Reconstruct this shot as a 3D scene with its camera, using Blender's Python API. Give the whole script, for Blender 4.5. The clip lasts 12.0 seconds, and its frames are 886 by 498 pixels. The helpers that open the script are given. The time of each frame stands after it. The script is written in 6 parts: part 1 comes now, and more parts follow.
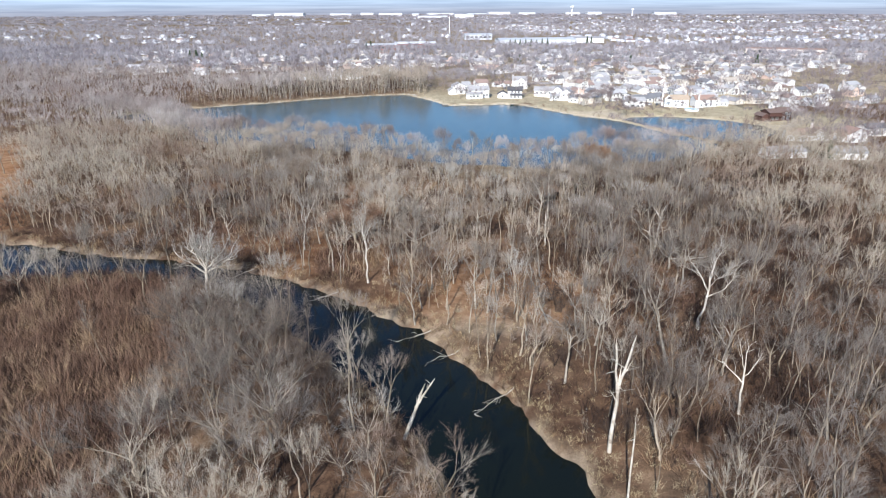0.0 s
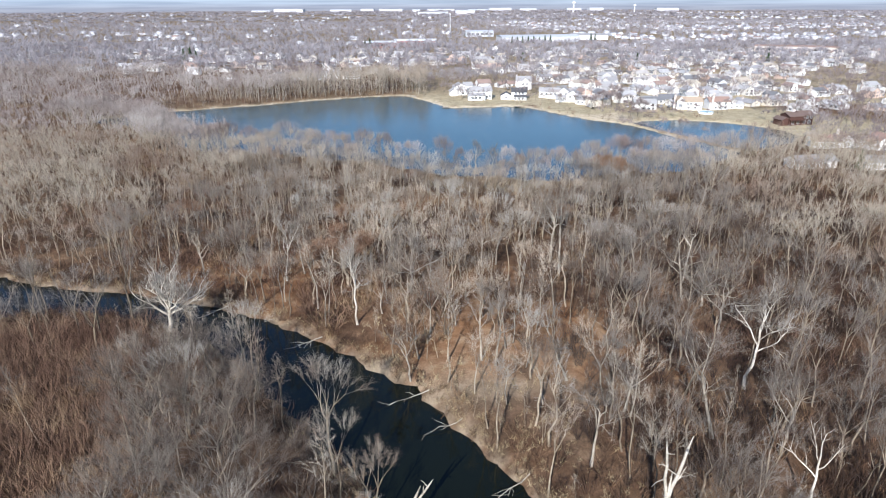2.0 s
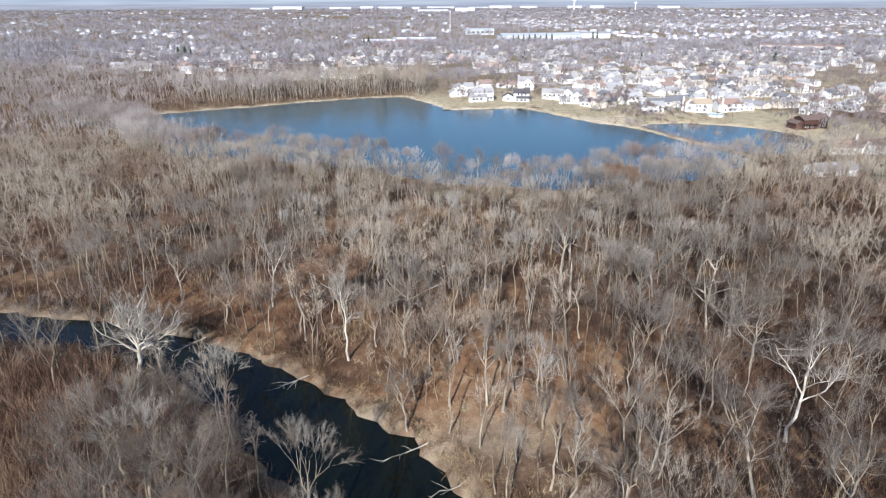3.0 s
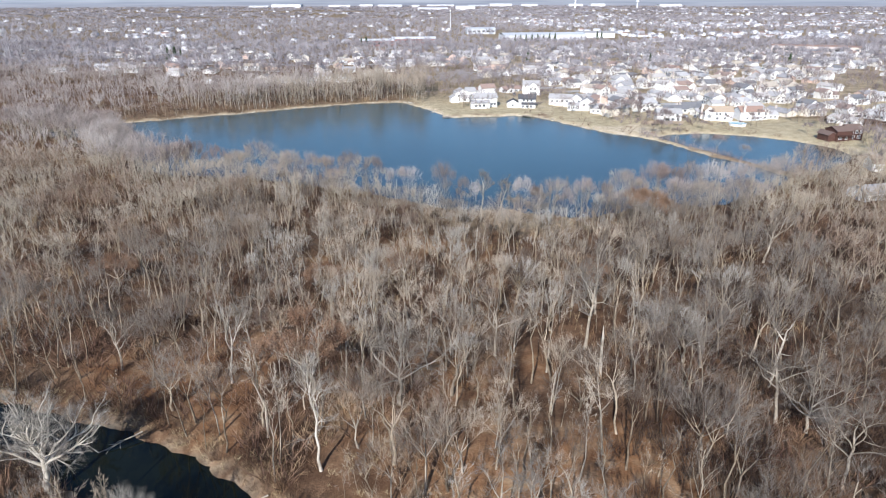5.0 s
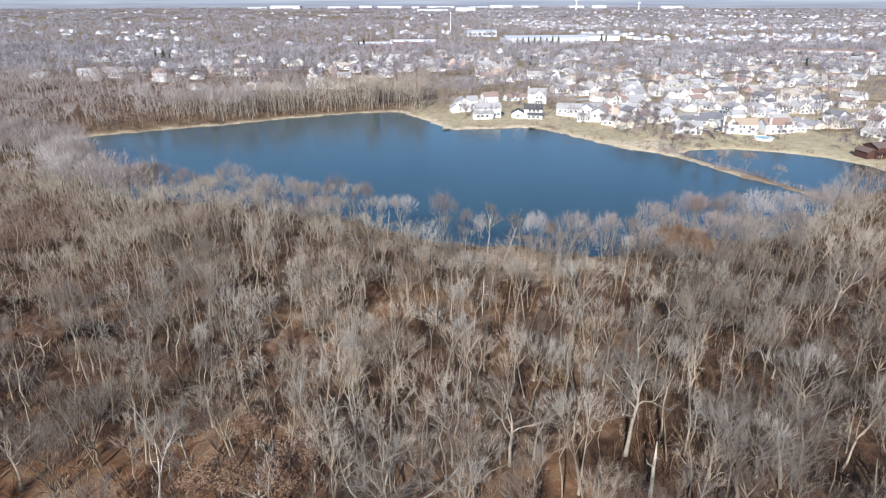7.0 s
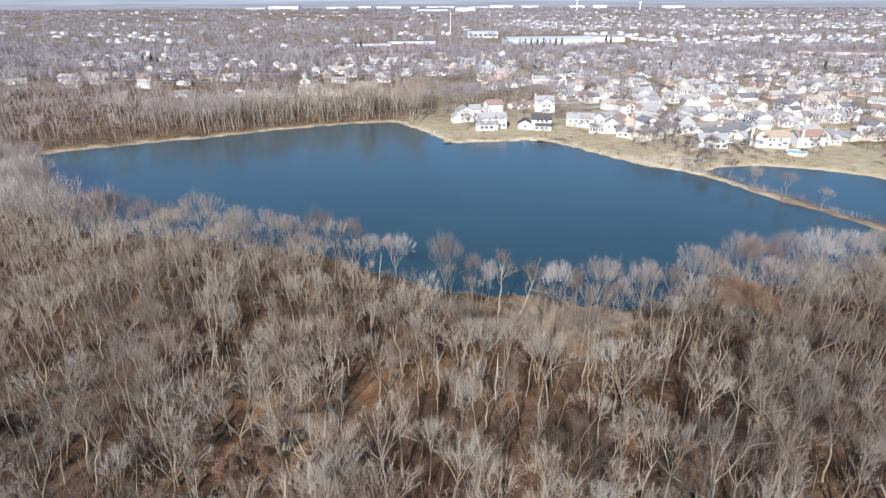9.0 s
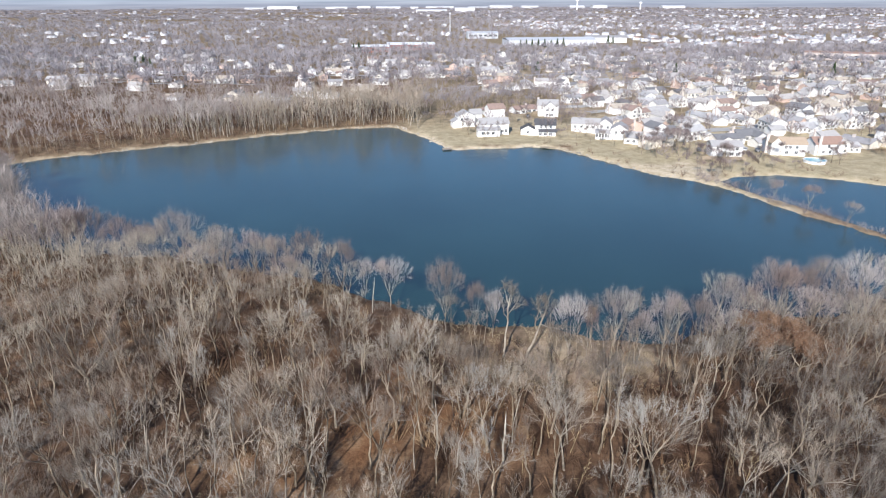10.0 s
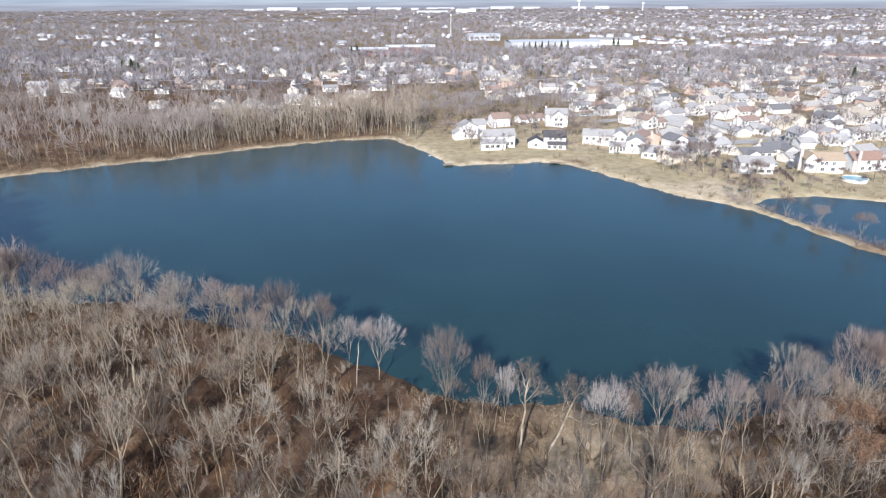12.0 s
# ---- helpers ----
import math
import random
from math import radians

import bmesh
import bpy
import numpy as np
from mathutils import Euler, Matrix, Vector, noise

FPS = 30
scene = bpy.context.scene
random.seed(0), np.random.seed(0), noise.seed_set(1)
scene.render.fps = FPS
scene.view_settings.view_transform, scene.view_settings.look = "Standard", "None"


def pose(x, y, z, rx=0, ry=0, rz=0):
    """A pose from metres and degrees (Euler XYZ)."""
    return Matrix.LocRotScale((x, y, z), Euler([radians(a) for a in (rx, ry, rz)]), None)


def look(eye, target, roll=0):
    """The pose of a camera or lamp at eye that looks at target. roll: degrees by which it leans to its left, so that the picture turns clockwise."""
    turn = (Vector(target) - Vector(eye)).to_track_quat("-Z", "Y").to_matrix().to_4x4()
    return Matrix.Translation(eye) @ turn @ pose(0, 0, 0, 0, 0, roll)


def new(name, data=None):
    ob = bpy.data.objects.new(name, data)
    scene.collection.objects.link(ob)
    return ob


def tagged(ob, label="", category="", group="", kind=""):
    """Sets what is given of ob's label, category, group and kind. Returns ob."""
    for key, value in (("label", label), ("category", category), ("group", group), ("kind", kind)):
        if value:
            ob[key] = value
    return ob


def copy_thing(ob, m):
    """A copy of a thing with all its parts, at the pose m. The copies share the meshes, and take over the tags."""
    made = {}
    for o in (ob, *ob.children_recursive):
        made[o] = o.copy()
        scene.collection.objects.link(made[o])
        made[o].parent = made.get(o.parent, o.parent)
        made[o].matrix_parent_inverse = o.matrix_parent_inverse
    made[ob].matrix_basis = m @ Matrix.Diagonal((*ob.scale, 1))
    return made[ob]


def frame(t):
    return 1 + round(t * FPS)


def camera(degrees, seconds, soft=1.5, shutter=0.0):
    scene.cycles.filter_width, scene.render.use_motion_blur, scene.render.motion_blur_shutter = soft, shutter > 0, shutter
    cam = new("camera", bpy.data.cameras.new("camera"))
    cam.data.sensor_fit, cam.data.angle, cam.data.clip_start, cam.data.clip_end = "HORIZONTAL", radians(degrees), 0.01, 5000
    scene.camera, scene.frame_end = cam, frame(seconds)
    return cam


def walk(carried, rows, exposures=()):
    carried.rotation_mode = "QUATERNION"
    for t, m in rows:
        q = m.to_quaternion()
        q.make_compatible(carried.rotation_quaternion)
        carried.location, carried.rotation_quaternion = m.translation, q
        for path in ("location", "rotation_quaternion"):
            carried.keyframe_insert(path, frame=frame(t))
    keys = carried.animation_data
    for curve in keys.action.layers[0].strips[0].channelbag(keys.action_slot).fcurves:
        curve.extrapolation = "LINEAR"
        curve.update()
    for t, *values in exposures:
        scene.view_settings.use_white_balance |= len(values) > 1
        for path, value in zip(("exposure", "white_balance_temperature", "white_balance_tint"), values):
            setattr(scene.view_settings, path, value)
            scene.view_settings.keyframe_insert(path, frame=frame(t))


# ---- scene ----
# ---- camera ----
cam = camera(70.0, 12.0, soft=1.2)
PATH = [
    (0.0, pose(0.00, 0.00, 62.00, 68.94, 0, -0.00) @ pose(0, 0, 0, 0, 0, -0.16)),
    (0.5, pose(0.04, 3.82, 62.10, 68.89, 0, 0.00) @ pose(0, 0, 0, 0, 0, -0.19)),
    (1.0, pose(0.06, 8.87, 62.26, 68.80, 0, 0.01) @ pose(0, 0, 0, 0, 0, -0.22)),
    (1.5, pose(0.05, 14.84, 62.46, 68.69, 0, 0.03) @ pose(0, 0, 0, 0, 0, -0.18)),
    (2.0, pose(0.08, 21.18, 62.70, 68.61, 0, 0.07) @ pose(0, 0, 0, 0, 0, -0.19)),
    (2.5, pose(-0.02, 28.19, 62.92, 68.52, 0, 0.05) @ pose(0, 0, 0, 0, 0, -0.13)),
    (3.0, pose(-0.13, 35.26, 63.05, 68.41, 0, 0.03) @ pose(0, 0, 0, 0, 0, -0.13)),
    (5.0, pose(-0.22, 64.12, 63.76, 68.24, 0, 0.01) @ pose(0, 0, 0, 0, 0, -0.07)),
    (5.5, pose(-0.21, 71.38, 63.76, 68.25, 0, -0.01) @ pose(0, 0, 0, 0, 0, -0.03)),
    (6.0, pose(-0.24, 78.79, 63.85, 68.29, 0, -0.05) @ pose(0, 0, 0, 0, 0, 0.04)),
    (6.5, pose(-0.16, 86.30, 63.93, 68.33, 0, -0.04) @ pose(0, 0, 0, 0, 0, 0.05)),
    (7.0, pose(-0.17, 93.66, 64.19, 68.35, 0, -0.01) @ pose(0, 0, 0, 0, 0, 0.00)),
    (9.0, pose(-0.55, 123.66, 64.73, 68.35, 0, 0.01) @ pose(0, 0, 0, 0, 0, -0.16)),
    (9.5, pose(-0.58, 131.15, 64.74, 68.35, 0, -0.03) @ pose(0, 0, 0, 0, 0, -0.14)),
    (10.0, pose(-0.56, 138.67, 64.76, 68.35, 0, -0.05) @ pose(0, 0, 0, 0, 0, -0.13)),
    (10.5, pose(-0.48, 146.13, 64.76, 68.38, 0, -0.04) @ pose(0, 0, 0, 0, 0, -0.14)),
    (11.0, pose(-0.48, 153.48, 64.81, 68.36, 0, -0.04) @ pose(0, 0, 0, 0, 0, -0.13)),
    (11.5, pose(-0.54, 160.88, 64.91, 68.38, 0, -0.07) @ pose(0, 0, 0, 0, 0, -0.11)),
    (12.0, pose(-0.35, 165.81, 64.88, 68.43, 0, 0.04) @ pose(0, 0, 0, 0, 0, -0.19)),
]
walk(cam, PATH, [(0.0, 0.62, 6050, 11), (12.0, 0.52, 6280, 12)])

# ---- light ----
SUN_FROM = radians(195)      # compass turn of the sun round z, from +y towards +x
SUN_UP = radians(30)
world = bpy.data.worlds.new("world")
scene.world = world
world.use_nodes = True
wn = world.node_tree.nodes
sky = wn.new("ShaderNodeTexSky")
sky.sky_type, sky.sun_disc = "NISHITA", False
sky.sun_elevation, sky.sun_rotation = SUN_UP, SUN_FROM
sky.altitude, sky.air_density, sky.dust_density, sky.ozone_density = 200, 1.0, 0.0, 5.0
wn["Background"].inputs["Strength"].default_value = 0.1
world.node_tree.links.new(sky.outputs["Color"], wn["Background"].inputs["Color"])
sun = new("sun", bpy.data.lights.new("sun", "SUN"))
sun.data.energy, sun.data.angle, sun.data.color = 5.0, radians(0.6), (1.0, 0.955, 0.9)
sx, sy = math.sin(SUN_FROM) * math.cos(SUN_UP), math.cos(SUN_FROM) * math.cos(SUN_UP)
sun.matrix_world = look((sx * 300, sy * 300, math.sin(SUN_UP) * 300), (0, 0, 0))


# ---- materials ----
def material(name, rough=0.8, metal=0.0, spec=0.3):
    m = bpy.data.materials.new(name)
    m.use_nodes = True
    b = m.node_tree.nodes["Principled BSDF"]
    b.inputs["Roughness"].default_value = rough
    b.inputs["Metallic"].default_value = metal
    b.inputs["Specular IOR Level"].default_value = spec
    return m, m.node_tree.nodes, m.node_tree.links, b


def ramp(nodes, stops):
    r = nodes.new("ShaderNodeValToRGB")
    e = r.color_ramp.elements
    while len(e) < len(stops):
        e.new(0.5)
    for k, (p, c) in enumerate(stops):
        e[k].position = p
        e[k].color = (*c, 1)
    return r


def noise_node(nodes, links, coord, scale, detail=4.0, rough=0.55):
    n = nodes.new("ShaderNodeTexNoise")
    n.inputs["Scale"].default_value = scale
    n.inputs["Detail"].default_value = detail
    n.inputs["Roughness"].default_value = rough
    links.new(coord, n.inputs["Vector"])
    return n.outputs["Fac"]


def mix(nodes, links, fac, a, b, mode="MIX"):
    n = nodes.new("ShaderNodeMix")
    n.data_type, n.blend_type = "RGBA", mode
    for sock, v in ((n.inputs[0], fac), (n.inputs[6], a), (n.inputs[7], b)):
        if isinstance(v, (int, float)):
            sock.default_value = v
        elif isinstance(v, tuple):
            sock.default_value = (*v, 1)
        else:
            links.new(v, sock)
    return n.outputs[2]


def bumped(nodes, links, b, height, strength, distance):
    n = nodes.new("ShaderNodeBump")
    n.inputs["Strength"].default_value = strength
    n.inputs["Distance"].default_value = distance
    links.new(height, n.inputs["Height"])
    links.new(n.outputs["Normal"], b.inputs["Normal"])


def two_scale(name, stops, big, small, rough=0.85, tint=None, spec=0.2, by_object=0.0, bump=0.0):
    """Colours from a ramp over two sizes of noise, in metres; by_object mixes in a tone of its own for each object."""
    m, n, l, b = material(name, rough, 0, spec)
    geo = n.new("ShaderNodeNewGeometry").outputs["Position"]
    f1 = noise_node(n, l, geo, 1 / big, 3)
    f2 = noise_node(n, l, geo, 1 / small, 4, 0.65)
    add = n.new("ShaderNodeMath")
    add.operation = "MULTIPLY_ADD"
    l.new(f2, add.inputs[0])
    add.inputs[1].default_value = 0.6
    l.new(f1, add.inputs[2])
    sub = n.new("ShaderNodeMath")
    sub.operation = "SUBTRACT"
    l.new(add.outputs[0], sub.inputs[0])
    sub.inputs[1].default_value = 0.3
    fac = sub.outputs[0]
    if by_object:
        info = n.new("ShaderNodeObjectInfo")
        o = n.new("ShaderNodeMath")
        o.operation = "MULTIPLY_ADD"
        l.new(info.outputs["Random"], o.inputs[0])
        o.inputs[1].default_value = by_object
        l.new(fac, o.inputs[2])
        o2 = n.new("ShaderNodeMath")
        o2.operation = "SUBTRACT"
        l.new(o.outputs[0], o2.inputs[0])
        o2.inputs[1].default_value = by_object / 2
        fac = o2.outputs[0]
    r = ramp(n, stops)
    l.new(fac, r.inputs["Fac"])
    l.new(r.outputs["Color"], b.inputs["Base Color"])
    if bump:
        bumped(n, l, b, f2, 0.6, bump)
    return m


BARK = two_scale("grey_bark", [(0.3, (0.13, 0.0989, 0.0688)), (0.5, (0.25, 0.202, 0.144)), (0.7, (0.41, 0.341, 0.253))], 9, 0.5, by_object=0.3)
TWIG = two_scale("grey_twigs", [(0.25, (0.164, 0.12, 0.0892)), (0.45, (0.266, 0.229, 0.185)), (0.6, (0.332, 0.3, 0.254)), (0.75, (0.393, 0.363, 0.316))], 13, 1.2, by_object=0.38)
TWIG_STRAW = two_scale("straw_grey_twigs", [(0.25, (0.237, 0.172, 0.118)), (0.42, (0.349, 0.278, 0.205)), (0.58, (0.432, 0.365, 0.286)), (0.75, (0.491, 0.415, 0.323))], 16, 2)
SHORE_WOODS = two_scale("shore_wood_twigs", [(0.28, (0.22, 0.175, 0.158)), (0.5, (0.345, 0.298, 0.27)), (0.72, (0.46, 0.415, 0.38))], 22, 4)
TAN_SHORE_WOODS = two_scale("tan_shore_wood_twigs", [(0.28, (0.24, 0.19, 0.145)), (0.5, (0.37, 0.31, 0.245)), (0.72, (0.48, 0.42, 0.345))], 22, 4)
TWIG_ROSE = two_scale("rosy_twigs", [(0.25, (0.228, 0.17, 0.148)), (0.5, (0.332, 0.275, 0.247)), (0.7, (0.418, 0.375, 0.346))], 11, 1.2, by_object=0.5)
TWIG_DUN = two_scale("dun_twigs", [(0.25, (0.103, 0.077, 0.0589)), (0.48, (0.158, 0.131, 0.105)), (0.7, (0.213, 0.184, 0.155))], 9, 1.2, by_object=0.35)
TWIG_PALE = two_scale("pale_twigs", [(0.25, (0.155, 0.115, 0.1)), (0.5, (0.235, 0.194, 0.172)), (0.7, (0.31, 0.27, 0.24))], 11, 1.2, by_object=0.5)
WOODS = two_scale("woods_bark", [(0.3, (0.13, 0.097, 0.067)), (0.5, (0.26, 0.209, 0.147)), (0.7, (0.42, 0.349, 0.256))], 8, 0.8)
WOODS_TWIG = two_scale("woods_twigs", [(0.25, (0.166, 0.109, 0.0787)), (0.4, (0.276, 0.21, 0.159)), (0.52, (0.341, 0.297, 0.237)), (0.64, (0.412, 0.347, 0.258)), (0.76, (0.462, 0.411, 0.346))], 24, 2.2)
# Distance haze is put into this colour: grey-lilac, greyer and bluer than near bark.
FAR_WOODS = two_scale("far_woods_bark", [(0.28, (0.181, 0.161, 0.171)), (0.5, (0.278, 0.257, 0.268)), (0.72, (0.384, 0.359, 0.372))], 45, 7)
WHITE_BARK = two_scale("white_bark", [(0.25, (0.3, 0.26, 0.205)), (0.45, (0.5, 0.45, 0.37)), (0.7, (0.68, 0.63, 0.54))], 3, 0.5)
PALE_BARK = two_scale("pale_bark", [(0.25, (0.14, 0.115, 0.085)), (0.45, (0.29, 0.25, 0.195)), (0.7, (0.45, 0.4, 0.325))], 3, 0.5)
DEAD_WOOD = two_scale("dead_wood", [(0.3, (0.24, 0.205, 0.16)), (0.5, (0.44, 0.395, 0.32)), (0.7, (0.58, 0.53, 0.45))], 2, 0.3)
BRUSH = two_scale("brush_stems", [(0.28, (0.0306, 0.0177, 0.0124)), (0.46, (0.087, 0.0513, 0.0324)), (0.6, (0.194, 0.12, 0.0687)), (0.72, (0.357, 0.261, 0.152))], 14, 2)
THICKET = two_scale("thicket_stems", [(0.3, (0.0421, 0.0243, 0.0183)), (0.5, (0.105, 0.0588, 0.0406)), (0.7, (0.211, 0.127, 0.0811))], 10, 1.5)
DARK_THICKET = two_scale("dark_thicket_stems", [(0.3, (0.028, 0.018, 0.014)), (0.5, (0.06, 0.04, 0.03)), (0.7, (0.12, 0.085, 0.06))], 10, 1.5)
SCRUB = two_scale("scrub_stems", [(0.3, (0.075, 0.042, 0.03)), (0.45, (0.15, 0.088, 0.06)), (0.58, (0.23, 0.15, 0.1)), (0.72, (0.38, 0.27, 0.16))], 11, 2.5)
YARD_TWIG = two_scale("yard_twigs", [(0.3, (0.14, 0.109, 0.104)), (0.5, (0.238, 0.196, 0.189)), (0.7, (0.35, 0.304, 0.283))], 20, 2)
DRY_LEAF = two_scale("dry_leaves", [(0.3, (0.123, 0.068, 0.0423)), (0.5, (0.209, 0.124, 0.0765)), (0.7, (0.295, 0.192, 0.126))], 4, 0.5)
NEEDLES = two_scale("conifer_needles", [(0.3, (0.03, 0.05, 0.025)), (0.5, (0.055, 0.085, 0.04)), (0.7, (0.09, 0.12, 0.06))], 3, 0.5, by_object=0.2)
STRAW = two_scale("dry_reeds", [(0.3, (0.3, 0.22, 0.12)), (0.5, (0.42, 0.33, 0.19)), (0.7, (0.52, 0.43, 0.27))], 5, 0.7)
DRY_GRASS = two_scale("dry_grass", [(0.3, (0.24, 0.18, 0.11)), (0.5, (0.35, 0.275, 0.17)), (0.7, (0.45, 0.37, 0.245))], 5, 0.7)
STONE = two_scale("shore_stone", [(0.3, (0.25, 0.22, 0.18)), (0.5, (0.42, 0.38, 0.32)), (0.7, (0.55, 0.5, 0.43))], 6, 0.6)


def ground_material():
    m, n, l, b = material("leaf_litter_and_grass", 0.95, 0, 0.1)
    geo = n.new("ShaderNodeNewGeometry").outputs["Position"]
    f_big = noise_node(n, l, geo, 1 / 22, 3)
    f_mid = noise_node(n, l, geo, 1 / 3.5, 5, 0.6)
    f_fine = noise_node(n, l, geo, 1 / 0.35, 4, 0.7)
    r1 = ramp(n, [(0.34, (0.035, 0.021, 0.014)), (0.48, (0.11, 0.066, 0.04)), (0.6, (0.21, 0.13, 0.078)), (0.72, (0.35, 0.24, 0.148))])
    l.new(f_mid, r1.inputs["Fac"])
    r2 = ramp(n, [(0.34, (0.07, 0.038, 0.024)), (0.54, (0.165, 0.098, 0.058)), (0.74, (0.33, 0.235, 0.145))])
    l.new(f_big, r2.inputs["Fac"])
    litter = mix(n, l, 0.45, r1.outputs["Color"], r2.outputs["Color"])
    r3 = ramp(n, [(0.3, (0.3, 0.25, 0.155)), (0.5, (0.48, 0.405, 0.265)), (0.7, (0.6, 0.515, 0.36))])
    l.new(f_mid, r3.inputs["Fac"])
    lawn = mix(n, l, 0.35, r3.outputs["Color"], mix(n, l, f_big, (0.27, 0.25, 0.13), (0.54, 0.44, 0.29)))
    r4 = ramp(n, [(0.35, (0.42, 0.34, 0.225)), (0.6, (0.62, 0.53, 0.38))])
    l.new(f_mid, r4.inputs["Fac"])
    cover = n.new("ShaderNodeVertexColor")
    cover.layer_name = "cover"
    sep = n.new("ShaderNodeSeparateColor")
    l.new(cover.outputs["Color"], sep.inputs["Color"])
    c = mix(n, l, sep.outputs["Red"], litter, lawn)
    c = mix(n, l, sep.outputs["Green"], c, r4.outputs["Color"])
    r5 = ramp(n, [(0.3, (0.2, 0.09, 0.04)), (0.5, (0.33, 0.18, 0.09)), (0.7, (0.42, 0.3, 0.18))])
    l.new(f_mid, r5.inputs["Fac"])
    c = mix(n, l, sep.outputs["Blue"], c, r5.outputs["Color"])
    grit = ramp(n, [(0.3, (0.7, 0.68, 0.66)), (0.7, (1.2, 1.2, 1.2))])
    l.new(f_fine, grit.inputs["Fac"])
    c = mix(n, l, 1.0, c, grit.outputs["Color"], "MULTIPLY")
    l.new(c, b.inputs["Base Color"])
    bumped(n, l, b, f_fine, 0.7, 0.25)
    return m


def water_material(name, colour, rough, chop, ior):
    m, n, l, b = material(name, rough, 0, 0.5)
    b.inputs["IOR"].default_value = ior
    geo = n.new("ShaderNodeNewGeometry").outputs["Position"]
    f = noise_node(n, l, geo, 1 / 40, 3)
    l.new(mix(n, l, f, tuple(0.7 * v for v in colour), tuple(1.35 * v for v in colour)), b.inputs["Base Color"])
    w1 = noise_node(n, l, geo, 1 / 1.3, 3, 0.6)
    bumped(n, l, b, w1, 1.0, chop)
    return m


GROUND = ground_material()
LAKE = water_material("lake_water", (0.019, 0.048, 0.05), 0.19, 0.006, 1.52)
RIVER = water_material("river_water", (0.006, 0.008, 0.0045), 0.06, 0.006, 1.33)


def plain(name, colour, rough=0.6, dirt=0.2, scale=0.6, metal=0.0):
    m, n, l, b = material(name, rough, metal, 0.35)
    geo = n.new("ShaderNodeNewGeometry").outputs["Position"]
    f = noise_node(n, l, geo, scale, 5, 0.6)
    l.new(mix(n, l, f, tuple(v * (1 - dirt) for v in colour), tuple(min(1, v * (1 + dirt * 0.6)) for v in colour)), b.inputs["Base Color"])
    return m


def palette(name, colours, rough=0.7, dirt=0.18):
    """One tone of a list for each object, with stains."""
    m, n, l, b = material(name, rough, 0, 0.3)
    info = n.new("ShaderNodeObjectInfo")
    r = ramp(n, [(k / len(colours), c) for k, c in enumerate(colours)])
    r.color_ramp.interpolation = "CONSTANT"
    l.new(info.outputs["Random"], r.inputs["Fac"])
    geo = n.new("ShaderNodeNewGeometry").outputs["Position"]
    f = noise_node(n, l, geo, 0.8, 5, 0.6)
    g = ramp(n, [(0.3, (1 - dirt,) * 3), (0.7, (1.05,) * 3)])
    l.new(f, g.inputs["Fac"])
    l.new(mix(n, l, 1.0, r.outputs["Color"], g.outputs["Color"], "MULTIPLY"), b.inputs["Base Color"])
    return m


SIDING = palette("house_siding", [(0.82, 0.81, 0.78), (0.78, 0.76, 0.7), (0.8, 0.8, 0.79), (0.72, 0.66, 0.56), (0.8, 0.77, 0.72), (0.66, 0.65, 0.63), (0.81, 0.8, 0.77), (0.6, 0.45, 0.37)])
SHINGLE = palette("roof_shingles", [(0.42, 0.41, 0.4), (0.34, 0.33, 0.33), (0.46, 0.43, 0.4), (0.33, 0.24, 0.2), (0.44, 0.42, 0.4), (0.48, 0.42, 0.34), (0.2, 0.2, 0.205), (0.47, 0.46, 0.45)], 0.9)
WHITE_SIDING = plain("white_siding", (0.82, 0.81, 0.78), 0.6, 0.1)
GREY_SHINGLE = plain("grey_shingles", (0.38, 0.37, 0.36), 0.9)
DARK_SHINGLE = plain("dark_shingles", (0.1, 0.1, 0.105), 0.9)
# Far wall and roof tones drawn closer together: distance haze painted into them.
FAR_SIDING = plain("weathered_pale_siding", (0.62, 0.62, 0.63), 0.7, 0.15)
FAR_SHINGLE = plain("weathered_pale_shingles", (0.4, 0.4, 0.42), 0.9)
BROWN_SIDING = plain("brown_wood_siding", (0.085, 0.042, 0.032), 0.8)
BROWN_SHINGLE = plain("brown_shingles", (0.32, 0.215, 0.17), 0.9)
RED_BRICK = plain("red_brick", (0.33, 0.15, 0.12), 0.85)
TRIM = plain("white_trim", (0.8, 0.8, 0.78), 0.5, 0.08)
CHIMNEY = plain("chimney_brick", (0.62, 0.55, 0.5), 0.85)
PANE, pn, pl, pb = material("window_pane", 0.06, 0, 0.6)
pb.inputs["Base Color"].default_value = (0.1, 0.105, 0.11, 1)
STEEL = plain("white_steel", (0.78, 0.79, 0.8), 0.45, 0.12, 0.05)
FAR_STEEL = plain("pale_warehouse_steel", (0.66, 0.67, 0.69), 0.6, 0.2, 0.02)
# White steel greyed down, the haze of distance put into its colour.
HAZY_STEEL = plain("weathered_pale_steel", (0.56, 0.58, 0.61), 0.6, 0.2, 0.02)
TIMBER = plain("weathered_timber", (0.33, 0.27, 0.2), 0.85, 0.3, 1.5)
ASPHALT = plain("asphalt", (0.09, 0.09, 0.092), 0.9, 0.3, 0.4)
CONCRETE = plain("pale_concrete", (0.42, 0.41, 0.39), 0.9, 0.2, 0.3)
POOL_WATER = plain("pool_water", (0.25, 0.5, 0.58), 0.1, 0.1)


